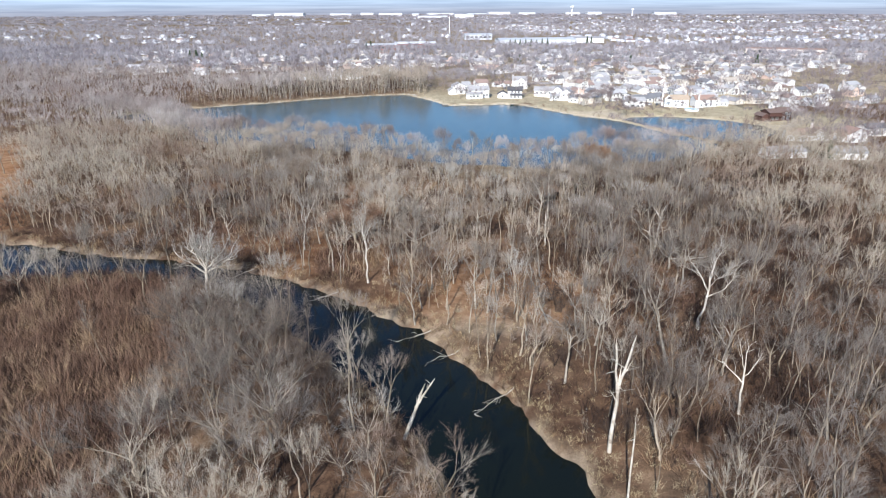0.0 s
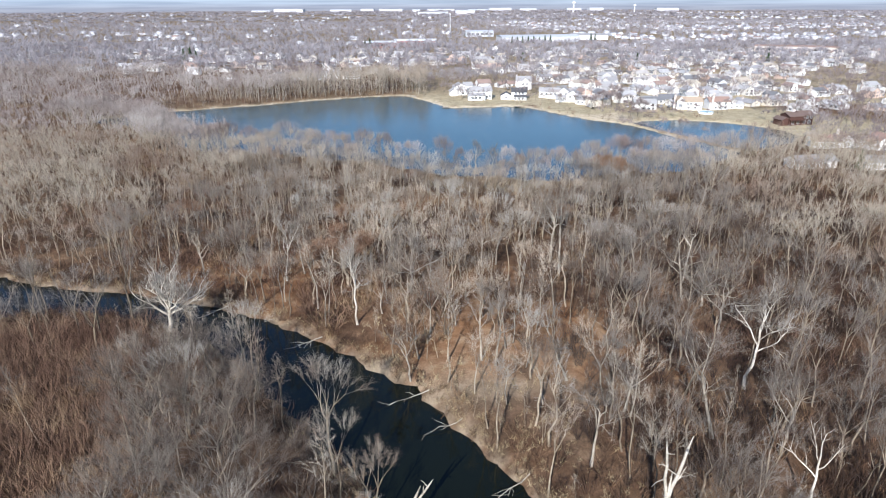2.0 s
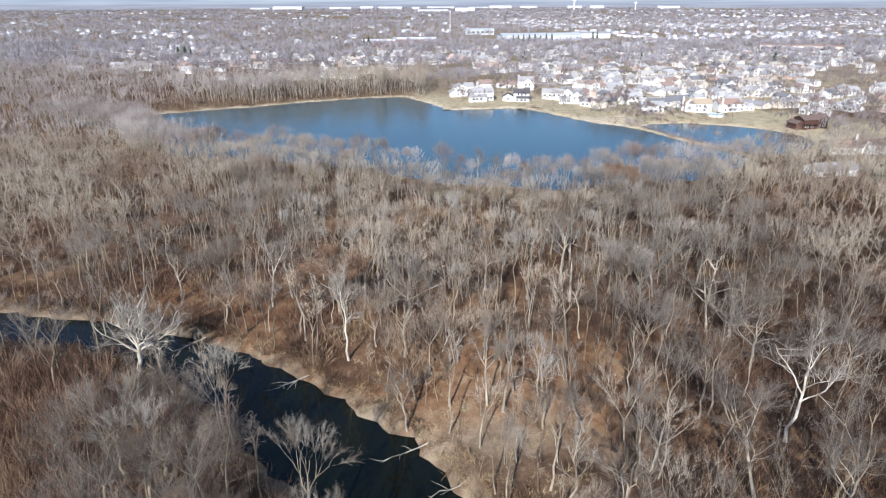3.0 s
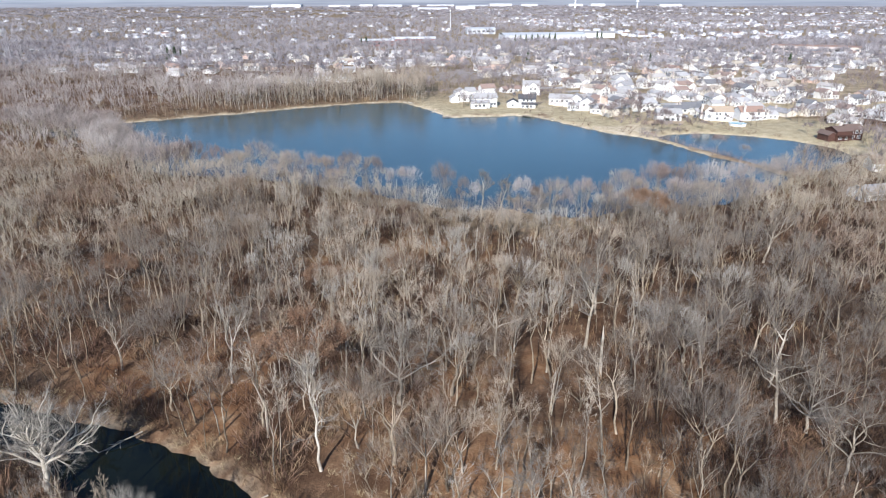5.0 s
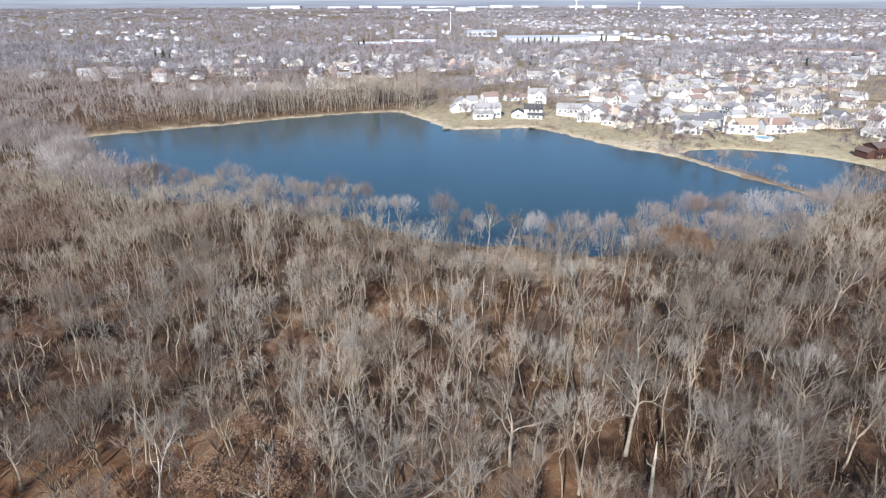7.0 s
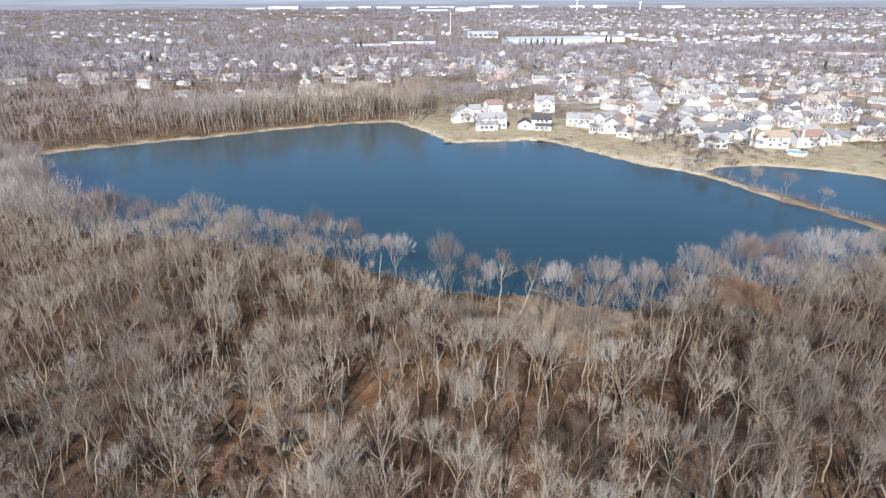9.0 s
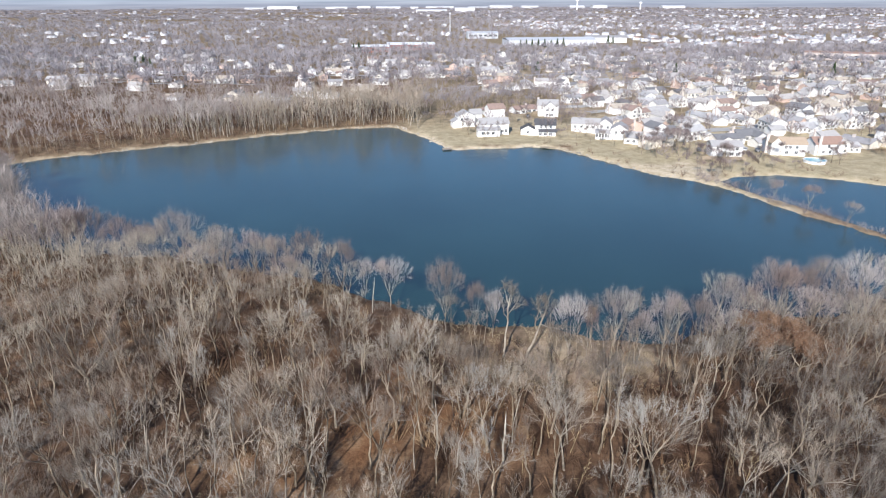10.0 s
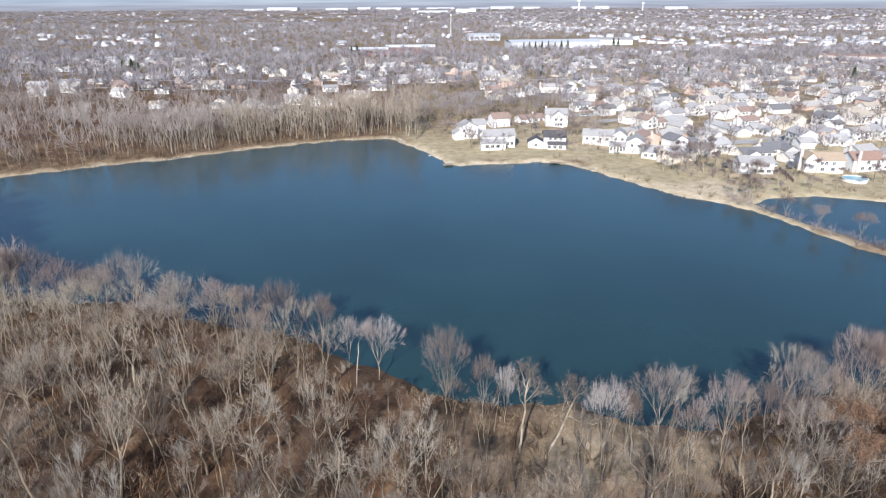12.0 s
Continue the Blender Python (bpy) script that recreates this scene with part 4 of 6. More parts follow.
for k in range(9):
    if k % 3:
        d = dict(FORKS[k % 6])
        d.update(girth=0.22, kids=(3, 2, 2), twigs=12, twig_w=0.034, sides=3, fine=False, stray=0.4, haze=2)
        FAR_SHORE.append(joined(forked(420 + k, **d)))
    else:
        FAR_SHORE.append(joined(grow(420 + k, high=15, girth=0.2, leader=0.96, limbs=9, first=0.4, open_low=38, open_high=14, reach=0.28, sub=3, twigs=6, twig_w=0.034, sides=3, fine=False)))
YARD = []
for k in range(6):
    d = dict(FORKS[(0, 2, 4, 0, 2, 1)[k]])
    d.update(kids=(4, 2, 2), twigs=7, twig_w=0.075, sides=3, fine=False)
    YARD.append(joined(forked(345 + k, **d)))


def bush(seed, high, n, w, spread):
    r = np.random.RandomState(seed)
    s = Soup()
    for k in range(n):
        p = np.array((*(r.normal(size=2) * 0.25), -0.1))
        q = p + np.array((*(r.normal(size=2) * spread), high * r.uniform(0.5, 1.05)))
        s.blade(p, q, w, r)
        for m in range(2):
            b = p + (q - p) * r.uniform(0.3, 0.8)
            s.blade(b, b + (q - p) * 0.4 + r.normal(size=3) * 0.35, w * 0.8, r)
    v, f = s.arrays()
    return v, f, np.zeros(len(f), int)


TALL_BUSHES = [bush(370 + k, 4.6 + 0.8 * (k % 3), 26, 0.03, 1.2) for k in range(5)]
SAPLINGS = [joined(grow(390 + k, high=6.5, girth=0.05, leader=0.96, limbs=9, first=0.25, open_low=30, open_high=14, reach=0.3, sub=2, twigs=5, twig_w=0.014, sides=3, fine=False)) for k in range(6)]
REEDS = [bush(380 + k, 1.3, 10, 0.026, 0.5) for k in range(4)]
BUSHES = [bush(360 + k, 2.6 + 0.6 * (k % 3), 10, 0.05, 1.1) for k in range(6)]

px, py = jittered(-215, 175, 50, 300, 4.9, 43)
open_floor = np.random.RandomState(42).rand(len(px)) < 0.1 + 0.8 * (waves(px, py, 13, 132) > 0.62)
ok = wooded(px, py) & free_of(px, py) & ~(open_floor & (py < 225)) & (np.abs(px + 10) < 70 + 0.62 * py)
side = ok & (np.abs(px) > 84)
ok &= np.abs(px) <= 84
near_x, near_y = px[ok], py[ok]
forest("woods", "grey bare wood to both sides of the river bend", px[side], py[side], LEAN, [WOODS, WOODS_TWIG], 15)
edge = 7 * waves(near_x, near_y, 22, 109)
dun = ((near_x + edge > 34) & (near_y + edge < 188)) | ((near_x + edge > 40) & (near_y < 236)) | ((near_x + edge < -40) & (near_y + edge < 205))
pale = (np.abs(near_x - 2 + edge) < 52) & (near_y + edge > 98) & (near_y + edge < 216) & ~dun
rest = ~dun & ~pale
forest("woods", "dense grey bare wood between the river and the lake", near_x[rest], near_y[rest], LOW, [WOODS, WOODS_TWIG], 5, 0.72, 1.15, lake_edge=0.12)
forest("woods", "dull brown bare wood above dark thicket", near_x[dun], near_y[dun], LOW, [WOODS, TWIG_DUN], 110, 0.75, 1.15, lake_edge=0.12)
forest("woods", "straw-grey bare wood behind the lake shore", near_x[pale], near_y[pale], LOW, [PALE_BARK, TWIG_STRAW], 111, 0.7, 1.1, lake_edge=0.2)
px, py = jittered(-330, 175, 40, 440, 8.5, 44)
ok = wooded(px, py) & ((px < -215) | ((px < -100) & (py > 300)))
forest("woods", "grey bare wood beyond the rust-brown field", px[ok], py[ok], MID, [WOODS, SHORE_WOODS], 6)
px, py = jittered(-240, -92, 280, 385, 3.6, 101)
dl = water_distances(px, py)[0]
ok = (dl > 2) & (dl < 17) & (py < 300 + 1.02 * np.maximum(0, -px - 100)) & (py < 372)
forest("woods", "tall bare trees crowding the near lake shore", px[ok], py[ok], MID, [PALE_BARK, SHORE_WOODS], 102, 0.95, 1.2)
px, py = jittered(-420, 10, 430, 680, 8.2, 45)
ok = wooded(px, py) & (water_distances(px, py)[0] > 55)
forest("woods", "tall bare wood behind the far lake shore", px[ok], py[ok], MID, [SHORE_WOODS, SHORE_WOODS], 7, 0.6, 1.2)
px, py = jittered(-260, -14, 372, 560, 3.9, 112)
dl = water_distances(px, py)[0]
r = np.random.RandomState(124)
lot, tall = r.rand(len(px)), waves(px, py, 30, 125)
ok = (dl > 2 + 3 * r.rand(len(px))) & (dl < 58) & (py > 380 + 0.35 * (px + 200)) & (py > 430 - 0.4 * (px + 90)) & (r.rand(len(px)) < 0.82 + 0.3 * waves(px, py, 17, 126))
ok &= ~((px > -32) & (py < 470))
tan = (px + 25 * waves(px, py, 50, 127) > -95)
for pick, twig, seed, label in ((ok & ~tan, SHORE_WOODS, 113, "rosy grey bare trees along the far lake shore"), (ok & tan, TAN_SHORE_WOODS, 128, "tan-grey bare trees along the far lake shore")):
    for some, low, high, sd in ((lot < 0.35, 0.5, 1.0, 0), ((lot >= 0.35) & (tall < 0.1), 0.9, 1.25, 1), ((lot >= 0.35) & (tall >= 0.1), 1.0, 1.4, 2)):
        forest("woods", label, px[pick & some], py[pick & some], FAR_SHORE, [PALE_BARK if sd else WOODS, twig], seed + sd, low, high, (0.8, 1.3))
px, py = jittered(-240, -24, 372, 500, 3.1, 133)
dl = water_distances(px, py)[0]
ok = (dl > 2.5) & (dl < 34) & (py > 380 + 0.35 * (px + 200)) & (np.random.RandomState(134).rand(len(px)) < 0.7)
forest("saplings", "thin rosy saplings along the far lake shore", px[ok], py[ok], SAPLINGS, [WOODS, SHORE_WOODS], 135, 0.6, 1.3, category="undergrowth")
px, py = jittered(-150, 150, 55, 300, 2.7, 46)
dl, dp, dr = water_distances(px, py)
thick = 0.68 + 0.42 * waves(px, py, 22, 57)
open_bank = (np.hypot((px - 12) / 1.4, py - 122) < 20 + 4 * waves(px, py, 12, 39)) & (px < 34)
rusty_floor = (np.hypot((px + 44) / 1.4, py - 160) < 20) | (np.hypot((px - 4) / 1.6, py - 152) < 15)
thick = np.where(rusty_floor, 0.3, thick)
thick = np.where(open_bank, 0.12, np.where(lake_strip(px, py, dl), 0.45 * (dl > 9 + 4 * waves(px, py, 10, 145)), thick))
ok = (dl > 1) & (dr > 0.8) & (np.abs(px) < 40 + 0.55 * py) & (np.random.RandomState(58).rand(len(px)) < thick)
forest("brush", "tangled brown undergrowth on the wood floor", px[ok], py[ok], BUSHES, [BRUSH], 8, 0.5, 1.3, category="undergrowth")

px, py = jittered(-140, 140, 48, 250, 2.5, 59)
dl, dp, dr = water_distances(px, py)
ok = (dl > 1) & (dr > 1) & (np.abs(px) > 34) & (np.abs(px) < 30 + 0.6 * py) & (((py < 136) & (px < -40)) | ((px > 40) & (py > 98) & (py < 172)) | (waves(px, py, 24, 60) > 0.25)) & (np.random.RandomState(62).rand(len(px)) < 0.6)
forest("thicket", "dark reddish thicket under the trees", px[ok], py[ok], BUSHES, [THICKET], 61, 0.6, 1.25, category="undergrowth")

px, py = jittered(-115, -42, 52, 132, 2.2, 63)
dl, dp, dr = water_distances(px, py)
ok = (dr > 1.5) & (px < -44 - 0.2 * (py - 90)) & free_of(px, py, 0.8)
forest("thicket", "tall reddish-brown thicket inside the river bend", px[ok], py[ok], TALL_BUSHES, [SCRUB], 64, 0.7, 1.3, category="undergrowth")
px, py = jittered(14, 125, 78, 236, 3.0, 65)
dl, dp, dr = water_distances(px, py)
ok = (dr > 3) & (px > np.where(py < 152, 22, 40) + 6 * waves(px, py, 18, 66)) & (waves(px, py, 15, 67) > -0.35) & free_of(px, py, 0.7)
forest("thicket", "tall dark brown thicket below the bare trees", px[ok], py[ok], TALL_BUSHES, [DARK_THICKET], 68, 0.6, 1.2, category="undergrowth")

px, py = jittered(-85, 0, 134, 190, 2.4, 114)
dl, dp, dr = water_distances(px, py)
ok = (dr > 2) & ((waves(px, py, 16, 115) > 0.1) | (np.hypot(px + 20, py - 152) < 11)) & free_of(px, py, 0.5)
forest("thicket", "rust-brown brush beyond the river bank", px[ok], py[ok], BUSHES, [SCRUB], 116, 0.7, 1.4, category="undergrowth")

px, py = jittered(-25, 36, 66, 150, 1.5, 117)
dr = water_distances(px, py)[2]
ok = (dr > 1) & (dr < 16 + 5 * waves(px, py, 9, 118)) & (px > -22 + 0.35 * (150 - py)) & (np.random.RandomState(119).rand(len(px)) < 0.55)
forest("reeds", "tan dry grass on the open river bank", px[ok], py[ok], REEDS, [STRAW], 120, 0.35, 0.95, category="reeds")

# thin young stems among the trees
px, py = jittered(-95, 95, 60, 275, 4.0, 103)
dl, dp, dr = water_distances(px, py)
young = (dl > 2) & (dr > 2) & (np.abs(px) < 30 + 0.36 * py) & ~lake_strip(px, py, dl) & ~((py < 124) & (px < -44)) & (np.random.RandomState(104).rand(len(px)) < 0.3 + 0.4 * waves(px, py, 30, 105))
straw = young & (np.abs(px - 6) < 40) & (py > 165) & (waves(px, py, 20, 106) > 0.0)
forest("saplings", "thin grey saplings between the larger trees", px[young & ~straw], py[young & ~straw], SAPLINGS, [WOODS, WOODS_TWIG], 107, 0.55, 1.25, category="undergrowth")
forest("saplings", "straw-coloured young stems near the lake", px[straw], py[straw], SAPLINGS, [STRAW, STRAW], 108, 0.5, 1.1, category="undergrowth")

# dry grass over the open strip by the lake
px, py = jittered(-16, 46, 222, 262, 1.0, 121)
dl = water_distances(px, py)[0]
ok = (dl > 0.8) & lake_strip(px, py, dl) & (px > -8) & (waves(px, py, 8, 122) > -0.2)
forest("reeds", "pale straw-coloured dry grass behind the lake trees", px[ok], py[ok], REEDS, [DRY_GRASS], 123, 0.3, 0.7, category="reeds")

# reeds and stems along the banks and over the dyke
px, py = jittered(-130, 60, 55, 185, 1.3, 47)
dr = water_distances(px, py)[2]
ok = (dr > 0.1) & (dr < 5) & (np.random.RandomState(48).rand(len(px)) < 0.75)
forest("reeds", "dry brown stems along the river bank", px[ok], py[ok], REEDS, [BRUSH], 49, 0.5, 1.5, category="reeds")
px, py = jittered(-130, 60, 55, 185, 1.1, 69)
dr = water_distances(px, py)[2]
ok = (dr > 0.2) & (dr < 3.2 + 1.5 * waves(px, py, 7, 70)) & (np.random.RandomState(71).rand(len(px)) < 0.6)
forest("reeds", "straw-coloured dry grass along the river bank", px[ok], py[ok], REEDS, [STRAW], 72, 0.35, 0.9, category="reeds")
px, py = jittered(96, 140, 295, 378, 1.8, 50)
dl, dp, dr = water_distances(px, py)
ok = (dl > 0.6) & (dp > 0.6) & (dl < 9) & (dp < 9)
forest("brush", "grey-brown brush along the narrow dyke", px[ok], py[ok], BUSHES, [YARD_TWIG], 51, 0.35, 0.9, category="undergrowth")
px, py = jittered(-230, 110, 330, 490, 3.2, 52)
dl, dp, dr = water_distances(px, py)
ok = (dl > 2.5) & (dl < 24) & (px < -22) & (waves(px, py, 11, 129) > -0.5)
rusty = waves(px, py, 20, 130) > 0
forest("brush", "brown brush under the trees of the far lake shore", px[ok & rusty], py[ok & rusty], BUSHES, [SCRUB], 54, 0.4, 1.2, category="undergrowth")
forest("brush", "dark brush under the trees of the far lake shore", px[ok & ~rusty], py[ok & ~rusty], BUSHES, [BRUSH], 131, 0.5, 1.3, category="undergrowth")
for k, (x, y, s) in enumerate([(108, 356, 0.55), (112, 345, 0.6), (118, 334, 0.62), (124, 322, 0.5), (104, 372, 0.62), (100, 378, 0.5)]):
    plant(SHORE_PROTO, k, x, y, s, k * 2.3, 0.75)


for k, (x, y, s) in enumerate([(91, 428, 0.75), (95, 424, 0.9), (99, 423, 0.8), (105, 423, 0.95), (110, 424, 0.9), (115, 421, 0.8), (109, 380, 0.6), (104, 378, 0.5), (113, 381, 0.55), (91, 448, 0.6), (70, 449, 0.5), (57, 444, 0.55), (66, 478, 0.8), (118, 379, 0.5), (162, 392, 0.6), (131, 384, 0.5), (40, 482, 0.7), (120, 457, 0.95), (117, 464, 0.85), (152, 388, 0.45), (140, 384, 0.4), (178, 372, 0.6), (97, 413, 1.2), (101, 406, 1.15), (104, 417, 1.1), (111, 428, 1.1), (87, 412, 0.9), (91, 404, 1.0), (112, 389, 1.1), (107, 386, 0.9), (116, 394, 0.85), (140, 399, 0.8), (133, 396, 0.7), (121, 388, 0.7), (75, 436, 0.7), (64, 442, 0.6), (108, 399, 0.8), (161, 396, 0.8), (168, 399, 0.9), (147, 394, 0.6), (106, 407, 0.9), (92, 416, 0.8), (118, 398, 0.7), (100, 432, 0.9), (86, 434, 0.7)]):
    plant(YARD_PROTO, k, x, y, s * 1.2, k * 1.9, 1.15)


px, py = jittered(48, 182, 366, 440, 2.6, 138)
dl, dp, dr = water_distances(px, py)
ok = (np.minimum(dl, dp) > 1.5) & (np.minimum(dl, dp) < 7 + 5 * waves(px, py, 16, 139)) & (waves(px, py, 9, 140) > 0.15)
forest("brush", "brown shrubs dotted along the lawn by the water", px[ok], py[ok], BUSHES, [SCRUB], 141, 0.3, 0.8, category="undergrowth")
px, py = jittered(95, 136, 398, 440, 3.2, 142)
ok = np.random.RandomState(143).rand(len(px)) < 0.55
forest("brush", "grey-brown shrubs in the yards above the lake", px[ok], py[ok], BUSHES, [YARD_TWIG], 144, 0.6, 1.3, category="undergrowth")


def stones(name, label, xs, ys, seed, size):
    """Loose stones along a shore."""
    r = np.random.RandomState(seed)
    zs = land_height(xs, ys)
    base = np.array([(1, 0, 0), (0, 1, 0), (-1, 0, 0), (0, -1, 0), (0, 0, 0.8), (0, 0, -0.6)], float)
    f0 = np.array([(0, 1, 4), (1, 2, 4), (2, 3, 4), (3, 0, 4), (1, 0, 5), (2, 1, 5), (3, 2, 5), (0, 3, 5)])
    V = [base * size * r.uniform(0.5, 1.4, (1, 3)) * (1 + 0.3 * r.normal(size=base.shape)) + (x, y, z) for x, y, z in zip(xs, ys, zs)]
    F = [f0 + 6 * k for k in range(len(V))]
    return tagged(new(name, mesh_from(name, np.concatenate(V), np.concatenate(F), [STONE])), label, "stones", kind="stuff")


px, py = jittered(-170, 135, 295, 485, 1.0, 55)
dl, dp, dr = water_distances(px, py)
ok = (dp > 14) & (np.abs(dl - 0.5) < 0.75) & (np.random.RandomState(56).rand(len(px)) < 0.7)
stones("shore_stones", "pale loose stones along the lake edge", px[ok], py[ok], 57, 0.45)


# ---- houses ----
def gable(bm, x0, x1, y0, y1, z, rise, over=0.45, along_x=True, thick=0.22):
    """Two roof slabs with eaves over a rectangle."""
    if along_x:
        c, h = (y0 + y1) / 2, (y1 - y0) / 2
        e = over * rise / h
        prism(bm, [(y0 - over, z - e), (c, z + rise), (y1 + over, z - e), (y1 + over, z - e + thick), (c, z + rise + thick), (y0 - over, z - e + thick)], x0 - over, x1 + over, "x")
    else:
        c, h = (x0 + x1) / 2, (x1 - x0) / 2
        e = over * rise / h
        prism(bm, [(x0 - over, z - e), (c, z + rise), (x1 + over, z - e), (x1 + over, z - e + thick), (c, z + rise + thick), (x0 - over, z - e + thick)], y0 - over, y1 + over, "y")


def gabled_body(bm, x0, x1, y0, y1, z, rise, along_x=True):
    if along_x:
        prism(bm, [(y0, -0.6), (y1, -0.6), (y1, z), ((y0 + y1) / 2, z + rise), (y0, z)], x0, x1, "x")
    else:
        prism(bm, [(x0, -0.6), (x1, -0.6), (x1, z), ((x0 + x1) / 2, z + rise), (x0, z)], y0, y1, "y")


def window(parent, x, y, z, w, h, side):
    """A framed pane on a wall that faces -y, +y, -x or +x."""
    def turned(a0, d0, b0, a1, d1, b1):
        s = 1 if side[0] == "+" else -1
        if side[1] == "y":
            return (x + a0, y + s * d0, z + b0, x + a1, y + s * d1, z + b1)
        return (x + s * d0, y + a0, z + b0, x + s * d1, y + a1, z + b1)
    t = 0.1
    ob = part("window", boxes(turned(-w / 2 - t, 0, -t, w / 2 + t, 0.06, 0), turned(-w / 2 - t, 0, h, w / 2 + t, 0.06, h + t), turned(-w / 2 - t, 0, 0, -w / 2, 0.06, h),
                              turned(w / 2, 0, 0, w / 2 + t, 0.06, h), turned(-0.03, 0, 0, 0.03, 0.05, h)), TRIM, parent)
    part("pane", boxes(turned(-w / 2, 0.0, 0, w / 2, 0.03, h)), PANE, ob)
    return ob


def house(name, label, blocks, openings, chimney=None, wall=None, roof=None, garage=None, porch=None, group="houses of the suburb"):
    """blocks: (x0, x1, y0, y1, eaves, rise, ridge along x). openings: (x, y, z, w, h, side)."""
    ob = tagged(new(name), label, "house", group)
    bm, rf = bmesh.new(), bmesh.new()
    for x0, x1, y0, y1, z, rise, ax in blocks:
        gabled_body(bm, x0, x1, y0, y1, z, rise, ax)
        gable(rf, x0, x1, y0, y1, z, rise, 0.45, ax)
    part("wall", bm, wall or SIDING, ob)
    top = part("roof", rf, roof or SHINGLE, ob)
    for o in openings:
        window(ob, *o)
    if chimney:
        x, y, z = chimney
        part("chimney", boxes((x - 0.55, y - 0.4, 0 if z < 0 else 2, x + 0.55, y + 0.4, abs(z)), (x - 0.65, y - 0.5, abs(z), x + 0.65, y + 0.5, abs(z) + 0.2)), CHIMNEY, top)
    if garage:
        x, y, w = garage
        part("garage_door", boxes(*[(x - w / 2, y - 0.05, 0.1 + k * 0.55, x + w / 2, y + 0.0, 0.62 + k * 0.55) for k in range(4)]), TRIM, ob)
    if porch:
        x0, x1, y0, y1, z = porch
        part("porch_roof", boxes((x0, y0, z, x1, y1, z + 0.2)), roof or SHINGLE, ob)
        for x in (x0 + 0.2, (x0 + x1) / 2, x1 - 0.2):
            part("porch_post", boxes((x - 0.1, y0 + 0.1, 0, x + 0.1, y0 + 0.3, z)), TRIM, ob)
    return ob


def row_windows(xs, y, z, side, w=1.2, h=1.3):
    return [(x, y, z, w, h, side) for x in xs]


HOUSES = [
    house("house", "white two-storey suburban house with grey gabled roof", [(-5.5, 5.5, -4, 4, 5.4, 2.2, True), (3, 9.5, -5.5, 1, 2.8, 1.6, False)],
          row_windows((-4, -1.5, 1.2), -4, 3.4, "-y") + row_windows((-3.2, 0), -4, 0.9, "-y", 1.6) + row_windows((-2, 1.5), -5.5, 3.3, "-x"), (-5.5, 1, 8.6), garage=(6.2, -5.5, 4.6)),
    house("house", "pale single-storey ranch house with a low shingle roof", [(-8, 7, -4, 4, 2.8, 1.9, True), (-6.5, -1, -6, 0, 2.8, 1.5, False)],
          row_windows((1.5, 4.8), -4, 0.9, "-y", 1.8) + row_windows((-3.8,), -6, 0.9, "-y", 1.8) + row_windows((0,), -8, 1.0, "-x"), (2, 1.2, 5.6)),
    house("house", "light-sided split-level house with two gables", [(-6, 1.5, -4.5, 4.5, 5.2, 2.3, False), (1.5, 8.5, -3.5, 4, 3.0, 1.9, True)],
          row_windows((-4, -0.7), -4.5, 3.3, "-y") + row_windows((-4, -0.7), -4.5, 0.8, "-y", 1.6) + row_windows((3.6, 6.4), -3.5, 0.9, "-y"), None),
    house("house", "light-sided suburban house with a front gable and garage", [(-7, 5, -4, 4.5, 3.0, 2.4, True), (-0.5, 5.5, -7.5, -2, 2.9, 1.9, False)],
          row_windows((-5.2, -2.6), -4, 0.9, "-y", 1.5) + row_windows((-2.2, 1.6), -7, 1.0, "-x"), (-7.2, 0.5, -6.8), garage=(2.5, -7.5, 4.6)),
    house("house", "plain white house with a long ridge and side chimney", [(-6.5, 6.5, -3.8, 3.8, 4.6, 2.0, True)],
          row_windows((-4.5, -1.5, 1.5, 4.5), -3.8, 2.7, "-y") + row_windows((-3, 3), -3.8, 0.6, "-y", 1.7), (6.8, 0.5, -7.6), porch=(-3, 3, -6.2, -3.8, 2.5)),
]
house_used = set()


def settle(k, x, y, turn, size=1.0):
    ob = HOUSES[k % len(HOUSES)]
    z = float(land_height(np.array([float(x)]), np.array([float(y)]))[0])
    m = Matrix.LocRotScale((x, y, z), Euler((0, 0, radians(turn))), (size, size, size * 0.9))
    if k % len(HOUSES) in house_used:
        made = copy_thing(ob, Matrix.Identity(4))
    else:
        house_used.add(k % len(HOUSES))
        made = ob
    made.matrix_basis = m
    home.append((x, y))
    return made


home = []
